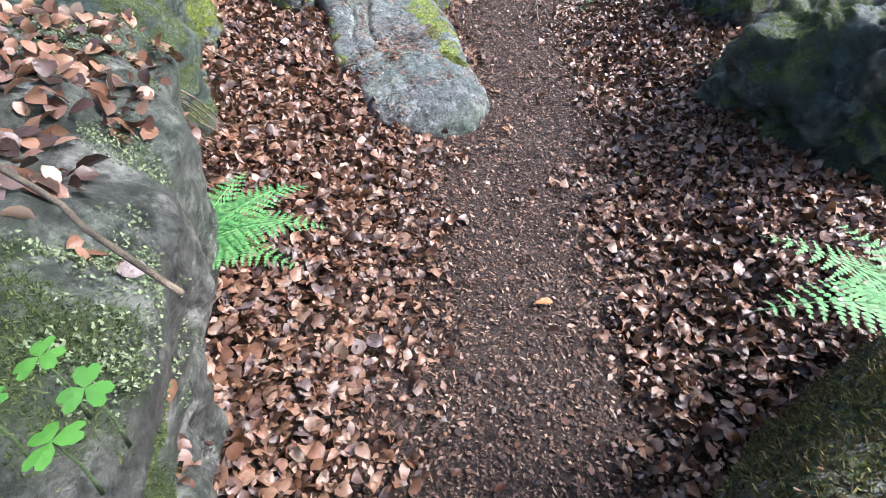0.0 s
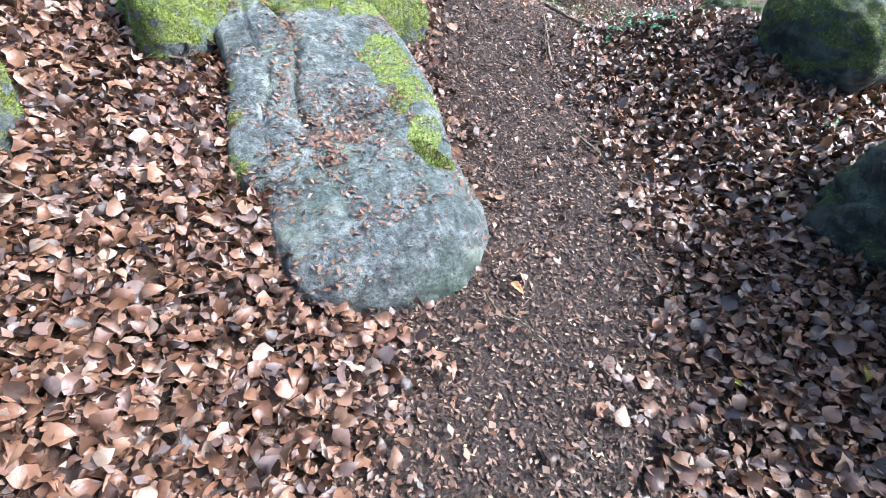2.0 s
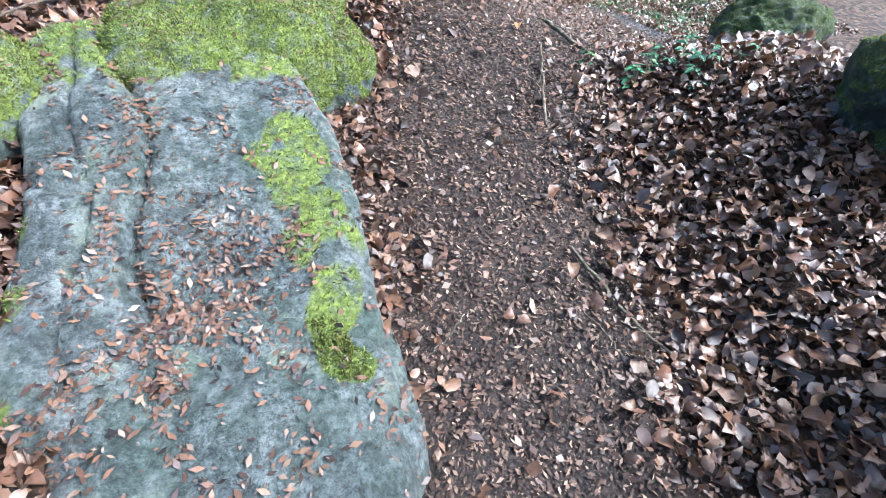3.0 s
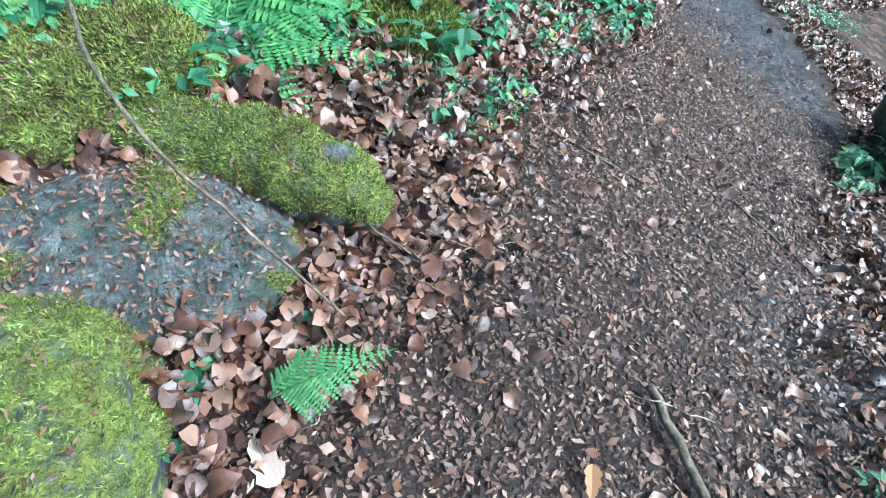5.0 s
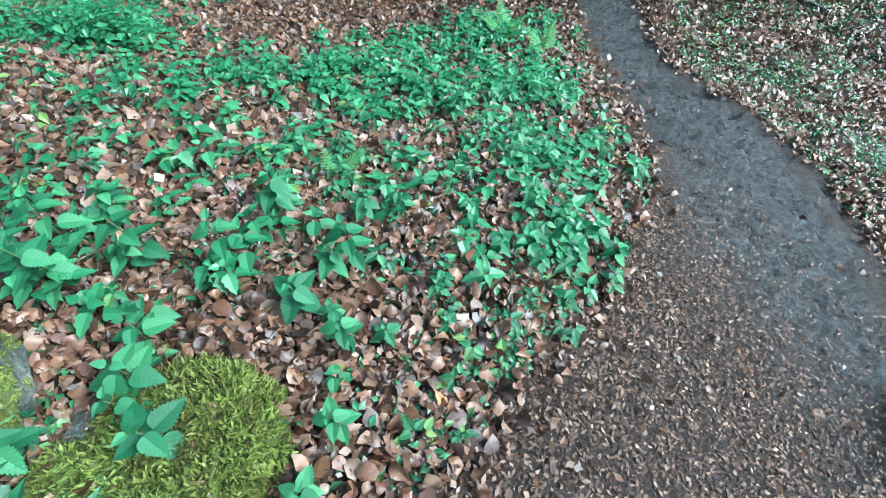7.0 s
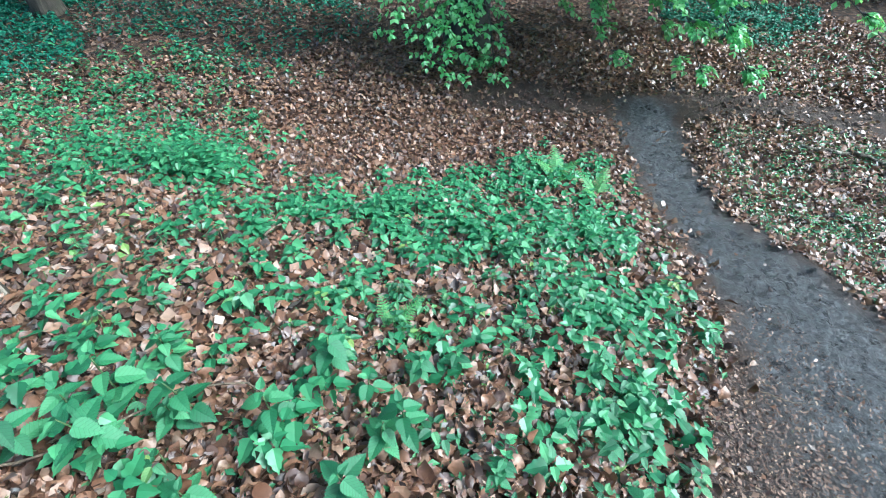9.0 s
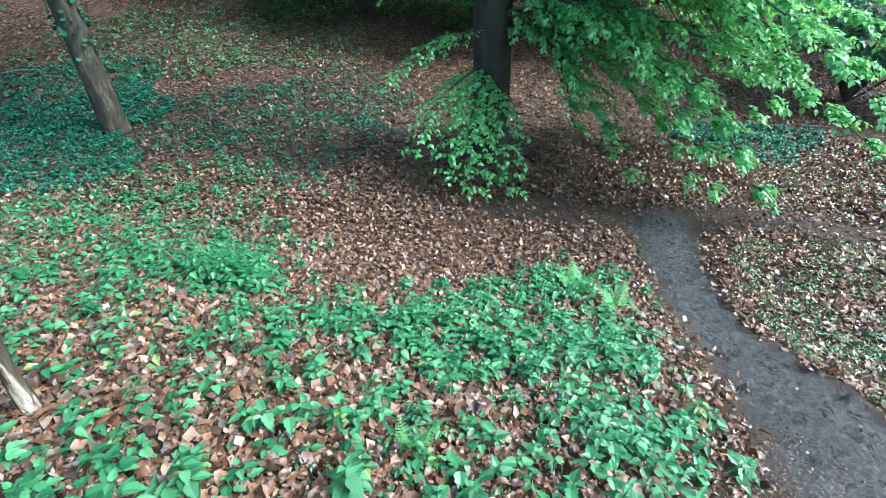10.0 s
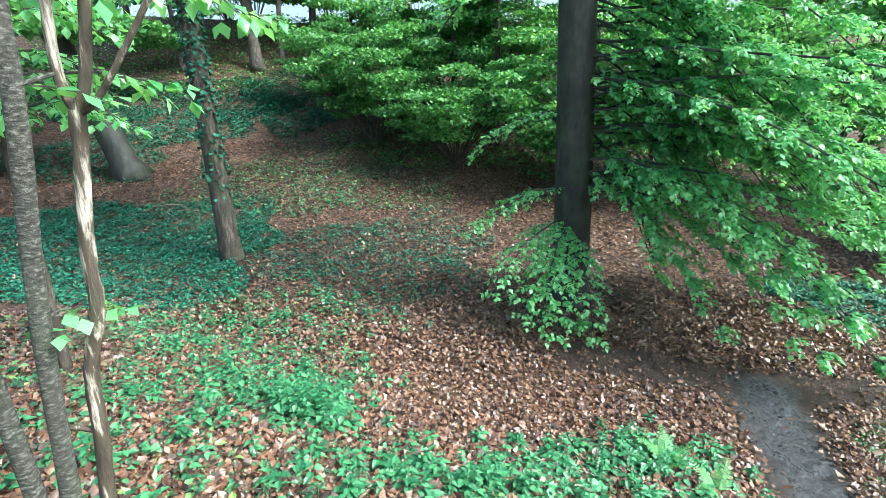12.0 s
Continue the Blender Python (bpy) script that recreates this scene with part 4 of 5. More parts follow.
# wood sorrel on the boulder: three notched leaflets to a stalk
def sorrel_leaflets():
    bm = bmesh.new()
    for k in range(3):
        a = k * 2.094
        m = Matrix.Rotation(a, 4, "Z")
        pts = [(0, 0, 0.004), (0.42, 0.35, 0.0), (0.55, 0.75, -0.04), (0.4, 1.02, -0.09), (0.16, 1.05, -0.06), (0, 0.86, -0.02)]
        rib = bm.verts.new(m @ Vector((0, 0.45, 0.03)))
        for s in (1, -1):
            vs = [bm.verts.new(m @ Vector((s * x, y, z))) for x, y, z in pts]
            for i in range(len(vs) - 1):
                q = [rib, vs[i], vs[i + 1]]
                bm.faces.new(q if s > 0 else q[::-1])
    bmesh.ops.remove_doubles(bm, verts=bm.verts[:], dist=1e-4)
    me = bpy.data.meshes.new("leaf")
    bm.to_mesh(me)
    bm.free()
    me.materials.append(M_SORREL)
    return me


SORREL = sorrel_leaflets()
for sx, sy, sz in ((-3.07, -4.93, 0.925), (-3.045, -4.955, 0.92), (-3.02, -4.935, 0.925), (-3.0, -4.955, 0.915), (-3.05, -4.98, 0.905), (-3.015, -4.975, 0.905)):
    rr = random.Random(sx * 1000 + sy)
    root = thing("wood_sorrel", (sx, sy, sz - 0.06), "bright green three-leaved wood sorrel on the boulder", "sorrel", "wood sorrel on the boulder")
    st = part("stem", STEM_ME, root)
    st.scale = (0.12, 0.12, 0.062)
    lf = part("leaf", SORREL, root)
    lf.matrix_basis = pose(0, 0, 0.062, rr.uniform(5, 20), rr.uniform(-10, 10), rr.uniform(0, 360)) @ Matrix.Scale(rr.uniform(0.0115, 0.014), 4)


# low carpets of leaves
def carpet(name, cx, cy, rx, ry, n, size, seed, mat, label, h=0.12, hole=None):
    r = np.random.RandomState(seed)
    a, q = r.uniform(0, 6.28, n), np.sqrt(r.uniform(0, 1, n))
    edge = 1 + 0.18 * np.sin(3 * a + seed) + 0.1 * np.sin(7 * a)
    x, y = cx + rx * q * edge * np.cos(a), cy + ry * q * edge * np.sin(a)
    ok = (waves(x, y, 0.8, seed) > -0.75)
    d = trail_dist(x, y)
    dc, _ = line_dist(x, y, CROSS)
    ok &= (d > 0.42) & (dc > 0.4)
    x, y = x[ok], y[ok]
    m = len(x)
    z = ground_z(x, y) + r.uniform(0.02, h, m) * (0.6 + 0.4 * waves(x, y, 0.5, seed + 1))
    rot = rotations(r.uniform(0, 6.28, m), r.normal(-0.1, 0.35, m), r.normal(0, 0.35, m))
    v, f = scatter(FOLD_V, FOLD_F, np.stack([x, y, z], -1), rot, r.uniform(size[0], size[1], m), r.uniform(0.5, 2, m))
    stuff(name, mesh_of(name, v, f, mat), label, "ground cover")


carpet("periwinkle_carpet", -7.6, 9.4, 4.3, 3.1, 48000, (0.05, 0.085), 61, M_IVY, "dark green periwinkle carpet under the trees", 0.16)
carpet("periwinkle_carpet", -11.5, 20.5, 5.0, 3.2, 16000, (0.09, 0.15), 62, M_IVY, "dark green ground cover on the far bank", 0.2)
carpet("periwinkle_carpet", -6.0, 22.0, 3.0, 3.0, 11000, (0.09, 0.15), 63, M_IVY, "dark green ground cover beside the far path", 0.2)
carpet("periwinkle_carpet", 6.4, 6.9, 1.3, 0.9, 5000, (0.05, 0.08), 64, M_IVY, "dark green ground cover beyond the crossing path", 0.16)
carpet("herb_carpet", 3.3, 1.7, 1.0, 1.1, 5000, (0.018, 0.04), 65, M_HERB, "low light green herbs beside the muddy path", 0.08)
carpet("herb_carpet", 4.6, 2.9, 1.6, 1.0, 5500, (0.018, 0.045), 66, M_HERB, "sparse low green herbs on the leaf litter", 0.08)
carpet("herb_carpet", -3.2, 4.4, 2.6, 2.6, 5200, (0.04, 0.08), 67, M_HERB, "scattered low green herbs on the slope", 0.14)
carpet("herb_carpet", -1.6, 9.3, 2.6, 2.4, 5000, (0.05, 0.09), 68, M_IVY, "thin dark green herbs in the hollow", 0.12)
carpet("herb_carpet", 0.4, 2.0, 1.7, 1.6, 3400, (0.02, 0.045), 69, M_HERB, "low green herbs between the nettles", 0.07)
carpet("herb_carpet", -0.2, 0.5, 1.1, 0.75, 2400, (0.018, 0.04), 70, M_HERB, "small green leaves at the path edge", 0.06)
carpet("herb_carpet", -1.25, 0.2, 0.55, 0.42, 1500, (0.025, 0.06), 76, M_HERB, "dense green herbs around the mossy rocks", 0.16)
carpet("herb_carpet", -0.55, -0.1, 0.4, 0.28, 260, (0.02, 0.045), 77, M_HERB, "small green leaves in the litter", 0.05)
carpet("herb_carpet", 7.0, 5.4, 2.0, 1.0, 900, (0.04, 0.07), 71, M_HERB, "pale green herbs beyond the crossing path", 0.08)


# ---- twigs and sticks ----
def stick(points, r0, r1, label, mat=M_TWIG, name="stick", sides=6, wob=0.003, seed=0):
    rnd = np.random.RandomState(seed)
    p = np.array([(x, y, gz1(x, y) + z) for x, y, z in points])
    line = smooth_line(p, 14)
    line[1:-1] += rnd.normal(0, wob, (12, 3)) * [1, 1, 0.3]
    o = line[0].copy()
    v, f = tube(line - o, np.linspace(r0, r1, 14) * 0.75, sides, 0.12, seed)
    ob = thing(name, tuple(o), label, "stick", me=mesh_of(name, v, f, mat, True))
    return ob


stick([(-0.40, -1.18, 0.03), (-0.40, -1.45, 0.03), (-0.36, -1.70, 0.02)], 0.016, 0.012, "broken mossy stick lying at the path edge", seed=1)
stick([(-0.19, -0.30, 0.015), (-0.05, -0.45, 0.01), (0.07, -0.57, 0.01)], 0.006, 0.005, "thin dark twig lying on the path", seed=2)
stick([(-0.12, -0.18, 0.015), (-0.19, -0.3, 0.02), (-0.22, -0.2, 0.03)], 0.004, 0.003, "small forked twig on the path", seed=3)
stick([(0.45, -0.70, 0.015), (0.5, -0.85, 0.012), (0.58, -1.1, 0.012)], 0.008, 0.005, "pale broken stick on the path", seed=4)
stick([(-1.32, -0.32, 0.36), (-1.24, -0.6, 0.34), (-1.02, -0.86, 0.05)], 0.006, 0.004, "bare pale twig leaning across the mossy rocks", seed=5)
stick([(-0.95, -0.62, 0.08), (-0.8, -0.78, 0.03), (-0.66, -0.7, 0.02)], 0.004, 0.003, "curved thin root over the leaf litter", seed=6)
stick([(-2.62, -1.85, 0.22), (-2.3, -1.82, 0.3), (-1.9, -1.55, 0.36)], 0.005, 0.003, "thin twig over the mossy rock", seed=7)
stick([(-1.05, -2.5, 0.02), (-1.0, -2.75, 0.015), (-0.92, -2.95, 0.02)], 0.008, 0.006, "dark twig lying in the leaves", seed=8)
stick([(-1.92, -2.9, 0.02), (-1.82, -3.05, 0.02), (-1.78, -3.25, 0.01), (-1.65, -3.2, 0.01)], 0.003, 0.002, "thin bent twig beside the slab", seed=9)
stick([(-0.86, -1.98, 0.03), (-0.75, -1.75, 0.03), (-0.62, -1.5, 0.04)], 0.009, 0.006, "short stick at the path edge", seed=10)
stick([(x, y, z - gz1(x, y)) for x, y, z in ((-3.2, -4.58, 0.93), (-3.08, -4.74, 0.94), (-2.955, -4.9, 0.92))], 0.004, 0.003, "bare twig lying over the boulder", seed=11)
stick([(-3.35, -2.3, 0.14), (-3.0, -2.6, 0.05), (-2.85, -2.7, 0.03)], 0.006, 0.004, "thin twig lying in the leaves", seed=12)
stick([(0.45, 2.05, 0.04), (0.3, 2.25, 0.04), (0.1, 2.4, 0.05)], 0.008, 0.006, "grey stick among the nettles", seed=13)
stick([(-0.62, 2.25, 0.06), (-0.56, 2.4, 0.07)], 0.012, 0.01, "short pale stick in the leaves", seed=14)
stick([(-1.25, 0.9, 0.1), (-1.0, 0.85, 0.08), (-0.6, 1.05, 0.1), (-0.3, 0.9, 0.06)], 0.006, 0.004, "arching dry bramble cane", seed=15)
stick([(4.6, 3.5, 0.04), (5.0, 3.25, 0.05), (5.3, 3.0, 0.04)], 0.03, 0.022, "mossy fallen branch on the leaf litter", M_DEAD, "fallen_branch", 7, 0.02, 16)
stick([(3.9, 2.45, 0.03), (4.2, 2.35, 0.03)], 0.03, 0.02, "short dark log in the leaves", M_BARK, "fallen_branch", 7, 0.01, 17)
stick([(-7.2, 11.0, 0.1), (-6.5, 10.6, 0.5), (-5.9, 9.9, 0.25)], 0.02, 0.012, "bare fallen branch over the ground cover", M_TWIG, "fallen_branch", 6, 0.05, 18)
stick([(-7.6, 11.4, 0.15), (-6.8, 11.3, 0.4), (-6.2, 11.6, 0.1)], 0.03, 0.012, "bare fallen branch in the hollow", M_TWIG, "fallen_branch", 6, 0.05, 19)


tw = random.Random(9)
for i in range(70):
    for _ in range(20):
        x, y = tw.uniform(-2.9, 1.6), tw.uniform(-4.2, 2.2)
        d = float(trail_dist(np.array([x]), np.array([y]))[0])
        if 0.15 < d < 1.0:
            break
    a, ln = tw.uniform(0, 6.28), tw.uniform(0.08, 0.26)
    q = a + tw.uniform(-0.6, 0.6)
    tagged(stick([(x, y, 0.035), (x + math.cos(a) * ln * 0.5, y + math.sin(a) * ln * 0.5, 0.04), (x + math.cos(a) * ln * 0.5 + math.cos(q) * ln * 0.5, y + math.sin(a) * ln * 0.5 + math.sin(q) * ln * 0.5, 0.035)],
                 tw.uniform(0.0025, 0.0045), 0.002, "thin dry brown twig lying in the leaf litter", M_TWIG if i % 3 else M_DEAD, "twig", 5, 0.003, 90 + i), group="twigs on the ground")
for i in range(9):
    stick([(-3.55 + 0.03 * i, -3.75 - 0.02 * i, 0.75 - 0.02 * i), (-3.3 + 0.02 * i, -3.6, 0.5), (-3.12 + 0.015 * i, -3.42 + 0.02 * i, 0.12)], 0.006, 0.003, "dry root hanging down the dark rock", M_TWIG, "root", 5, 0.008, 60 + i)
# single leaves that stand out
def lone_leaf(x, y, size, rz, color, label, tilt=10, lift=0.03):
    me = toothed_leaf("fallen_leaf", color, 4, 0.6, 0.12, 0.2, 0.2)
    ob = thing("fallen_leaf", (0, 0, 0), label, "leaf", me=me)
    ob.matrix_basis = pose(x, y, gz1(x, y) + lift, tilt, 5, rz) @ Matrix.Scale(size, 4)


M_ORANGE = leaf_material("orange_leaf", [(0, (0.5, 0.24, 0.09)), (1, (0.55, 0.3, 0.14))], 0.45, 0.1, 30)
M_YELLOW = leaf_material("yellow_leaf", [(0, (0.5, 0.42, 0.05)), (1, (0.55, 0.48, 0.1))], 0.45, 0.15, 30)
M_PALE = leaf_material("pale_leaf", [(0, (0.5, 0.36, 0.27)), (1, (0.6, 0.47, 0.38))], 0.5, 0.1, 30)
lone_leaf(-2.0, -4.2, 0.08, 80, M_ORANGE, "single orange leaf lying on the dark path")
lone_leaf(-1.22, -3.69, 0.05, 30, M_YELLOW, "small yellow leaf in the brown litter")
lone_leaf(-0.93, -3.8, 0.06, 120, M_YELLOW, "small yellow leaf in the brown litter")
lone_leaf(-2.87, -2.72, 0.12, 100, M_PALE, "pale lobed oak leaf in the litter")
lone_leaf(-1.71, -3.15, 0.06, 190, M_ORANGE, "tan leaf at the slab's foot")
lone_leaf(-0.62, -1.28, 0.075, 150, M_ORANGE, "orange-brown leaf on the path")
lone_leaf(-1.2, -1.12, 0.11, 20, M_PALE, "large curled pale brown leaf")
lone_leaf(-1.31, 2.45, 0.09, 60, M_PALE, "pale curled leaf in the litter")
lone_leaf(-0.42, -0.3, 0.05, 60, M_YELLOW, "small yellowish leaf at the path edge")
lone_leaf(0.12, 0.2, 0.07, 20, M_ORANGE, "tan leaf standing among herbs", 40)


# ---- trees ----
def curve_xyz(a, b, sag, n, r, wob):
    s = np.linspace(0, 1, n)[:, None]
    line = a + (b - a) * s
    line[:, 2] += sag * 4 * (s * (1 - s))[:, 0]
    line[1:] += np.cumsum(r.normal(0, wob, (n - 1, 3)), 0) * 0.5
    return line


def spray_leaves(line, r, reach, gap, size, flat=0.35):
    """Twigs to both sides of a bough, with leaves lying nearly flat along them. Returns twig lines, leaf places and turns."""
    twigs, pos, yaw, pit = [], [], [], []
    seg = np.diff(line, axis=0)
    ln = np.concatenate([[0], np.cumsum(np.linalg.norm(seg, axis=1))])
    for q in np.arange(ln[-1] * 0.08, ln[-1], gap):
        i = min(np.searchsorted(ln, q), len(line) - 1)
        d = seg[min(i, len(seg) - 1)]
        az = math.atan2(d[1], d[0])
        s = q / ln[-1]
        for side in (-1, 1):
            tl = reach * (0.35 + 0.65 * math.sin(math.pi * min(1, 0.2 + 0.8 * s))) * r.uniform(0.5, 1.15)
            a = az + side * r.uniform(0.5, 1.1)
            n = max(3, int(tl / (size * 0.55)))
            droop = r.uniform(0.15, 0.6) * tl
            k = np.linspace(0, 1, n)
            tw = line[i] + np.stack([np.cos(a) * tl * k, np.sin(a) * tl * k, 0.06 * tl * k - droop * k ** 2], -1)
            tw += np.cumsum(r.normal(0, 0.006, tw.shape), 0)
            twigs.append(tw)
            for j in range(1, n):
                for sd in (-1, 1):
                    pos.append(tw[j])
                    yaw.append(a - math.pi / 2 + sd * r.uniform(0.5, 1.1))
                    pit.append(r.normal(-0.42 - 0.5 * k[j] * droop / tl, flat))
    return twigs, np.array(pos), np.array(yaw), np.array(pit)


def bough(root, a, b, sag, r0, reach, gap, size, seed, bark, leafmat, wob=0.03):
    r = np.random.RandomState(seed)
    line = curve_xyz(np.array(a, float), np.array(b, float), sag, 12, r, wob)
    twigs, pos, yaw, pit = spray_leaves(line, r, reach, gap, size)
    h = Heap()
    h.add(*tube(line, np.linspace(r0, r0 * 0.2, 12), 6))
    for tw in twigs:
        h.add(*tube(tw[:: max(1, len(tw) // 4)] if len(tw) > 4 else tw, np.linspace(0.004, 0.0015, len(tw[:: max(1, len(tw) // 4)] if len(tw) > 4 else tw)), 3))
    limb = part("bough", h.mesh("bough", bark), root)
    n = len(pos)
    v, f = scatter(FOLD_V * [1.25, 1, 1], FOLD_F, pos, rotations(yaw, pit, r.normal(0, 0.3, n)), r.uniform(0.75, 1.2, n) * size, r.uniform(0.3, 1.2, n))
    part("foliage", mesh_of("foliage", v, f, leafmat), limb, "fresh green leaves in flat sprays")["kind"] = "stuff"


def trunk_mesh(name, line, radii, mat, sides=18, lumps=0.03, seed=0, flare=0.0):
    pts = smooth_line(line, 22)
    rad = np.interp(np.linspace(0, 1, 22), np.linspace(0, 1, len(radii)), radii)
    rad[:4] *= 1 + flare * np.array([1, 0.45, 0.18, 0.05])
    v, f = tube(pts, rad, sides, lumps, seed)
    return mesh_of(name, v, f, mat, True)


def leaf_cloud(name, centres, n, size, seed, mat, flat=0.5):
    """Leaves in uneven clumps; centres: rows of (x, y, z, reach across, reach up)."""
    r = np.random.RandomState(seed)
    c = np.array(centres, float)
    pick = r.choice(len(c), n)
    d = r.normal(0, 1, (n, 3))
    d /= np.linalg.norm(d, axis=1)[:, None]
    q = r.uniform(0.15, 1, (n, 1)) ** 0.5
    pos = c[pick, :3] + d * q * c[pick][:, [3, 3, 4]]
    rot = rotations(r.uniform(0, 6.28, n), r.normal(-0.3, flat, n), r.normal(0, flat, n))
    v, f = scatter(FLAKE_V * [1.5, 1, 1], FLAKE_F, pos, rot, r.uniform(size[0], size[1], n), r.uniform(0.3, 1.5, n))
    return mesh_of(name, v, f, mat)


def beech():
    bx, by = 1.83, 6.9
    bz = gz1(bx, by)
    root = thing("beech_tree", (bx, by, bz - 0.1), "large beech with a dark smooth trunk and hanging fresh green boughs", "tree")
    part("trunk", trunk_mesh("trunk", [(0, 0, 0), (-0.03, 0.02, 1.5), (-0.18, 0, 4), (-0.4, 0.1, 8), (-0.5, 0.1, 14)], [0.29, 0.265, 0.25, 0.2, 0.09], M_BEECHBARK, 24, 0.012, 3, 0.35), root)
    rows = [(1.5, -1.3, -1.1, 0.75, 0.2, 0.32), (1.45, -1.05, -1.3, 0.6, 0.22, 0.34), (1.4, -0.75, -1.45, 0.5, 0.25, 0.34), (1.3, -0.45, -1.5, 0.35, 0.25, 0.32), (1.3, -0.1, -1.5, 0.35, 0.25, 0.3),
            (2.0, -1.6, -0.6, 1.45, 0.15, 0.3), (3.0, -1.5, 0.4, 2.4, 0.2, 0.35)]
    r = random.Random(77)
    # on the open side the boughs are long and hang low
    for i in range(36):
        az = radians(-56 + 70 * (i * 0.618 % 1))
        z0 = 1.9 + 3.3 * ((i * 0.383 + 0.1) % 1)
        ln = r.uniform(2.4, 4.4) if i % 3 else r.uniform(1.1, 2.2)
        low = 0.55 + 0.2 * max(0, ln - 2.2)
        rows.append((z0, ln * math.cos(az) + 0.25, ln * math.sin(az), max(low, z0 - r.uniform(1.4, 3.0)), r.uniform(0.3, 0.8), r.uniform(0.38, 0.52)))
    # tiers reaching far out over the crossing path
    for i in range(14):
        az = radians(-58 + 62 * ((i * 0.618 + 0.3) % 1))
        z0, ln = 2.4 + 2.2 * ((i * 0.417) % 1), r.uniform(3.4, 5.2)
        rows.append((z0, ln * math.cos(az), ln * math.sin(az), z0 - r.uniform(0.7, 2.0), r.uniform(0.3, 0.7), r.uniform(0.45, 0.6)))
    for i, (z0, dx, dy, z1, sag, reach) in enumerate(rows):
        bough(root, (-0.04 * z0, 0, z0), (dx, dy, z1), sag, 0.02, reach, 0.085, 0.074, 100 + i, M_BEECHBARK, M_BEECH)
    for i in range(7):
        az, z0, ln = radians(40 + 30 * i), r.uniform(3.2, 7), r.uniform(2, 3.2)
        bough(root, (-0.04 * z0, 0, z0), (ln * math.cos(az), ln * math.sin(az), z0 - r.uniform(0.3, 1.4)), 0.4, 0.04, 0.55, 0.13, 0.09, 150 + i, M_BEECHBARK, M_BEECH)
    # unseen upper crown, set left and back to shade the hollow
    q = np.random.RandomState(7)
    cl = []
    for _ in range(46):
        a, d = q.uniform(0, 6.28), 3.6 * q.uniform(0.05, 1) ** 0.6
        cl.append((d * math.cos(a) - 2.2, d * math.sin(a) + 2.4, q.uniform(7.2, 13), 1.2, 0.4))
    part("crown", leaf_cloud("crown", cl, 7000, (0.14, 0.22), 8, M_BEECH), root)["kind"] = "stuff"


beech()


def ivy_tree():
    x, y = -4.37, 9.0
    root = thing("ivy_tree", (x, y, gz1(x, y) - 0.1), "slender straight tree with ivy climbing its grey-brown trunk", "tree")
    me = trunk_mesh("trunk", [(0, 0, 0), (-0.05, 0, 2), (-0.1, 0, 5), (-0.1, 0.1, 10)], [0.2, 0.175, 0.16, 0.1], M_BARK, 18, 0.05, 5, 0.25)
    part("trunk", me, root)
    p, no = surface_points(me, 1500, 15, lambda c, n: (c[:, 2] > 1.4) * np.clip((c[:, 2] - 1.0) / 2.5, 0.15, 1) * (np.abs(n[:, 2]) < 0.6))
    r = np.random.RandomState(16)
    yaw = np.arctan2(no[:, 1], no[:, 0]) - np.pi / 2
    v, f = scatter(LEAF_V * [1.5, 1, 1], LEAF_F, p + no * 0.02, rotations(yaw + r.normal(0, 0.5, 1500), r.normal(-0.8, 0.4, 1500), r.normal(0, 0.3, 1500)), r.uniform(0.05, 0.09, 1500), r.uniform(0.5, 1.5, 1500))
    part("ivy", mesh_of("ivy", v, f, M_IVY), root, "dark glossy ivy leaves")
    r = np.random.RandomState(17)
    cl = [(r.uniform(-2.5, 2.5), r.uniform(-2, 2), r.uniform(6, 11), 1.1, 0.4) for _ in range(18)]
    part("crown", leaf_cloud("crown", cl, 9000, (0.1, 0.16), 18, M_FAR), root)
    for i, (z0, dx, dy, z1) in enumerate([(5.2, 0.9, -1.6, 4.35), (4.9, -1.1, -1.2, 4.2)]):
        bough(root, (0, 0, z0), (dx, dy, z1), 0.2, 0.02, 0.4, 0.16, 0.09, 160 + i, M_BARK, M_FAR)


ivy_tree()


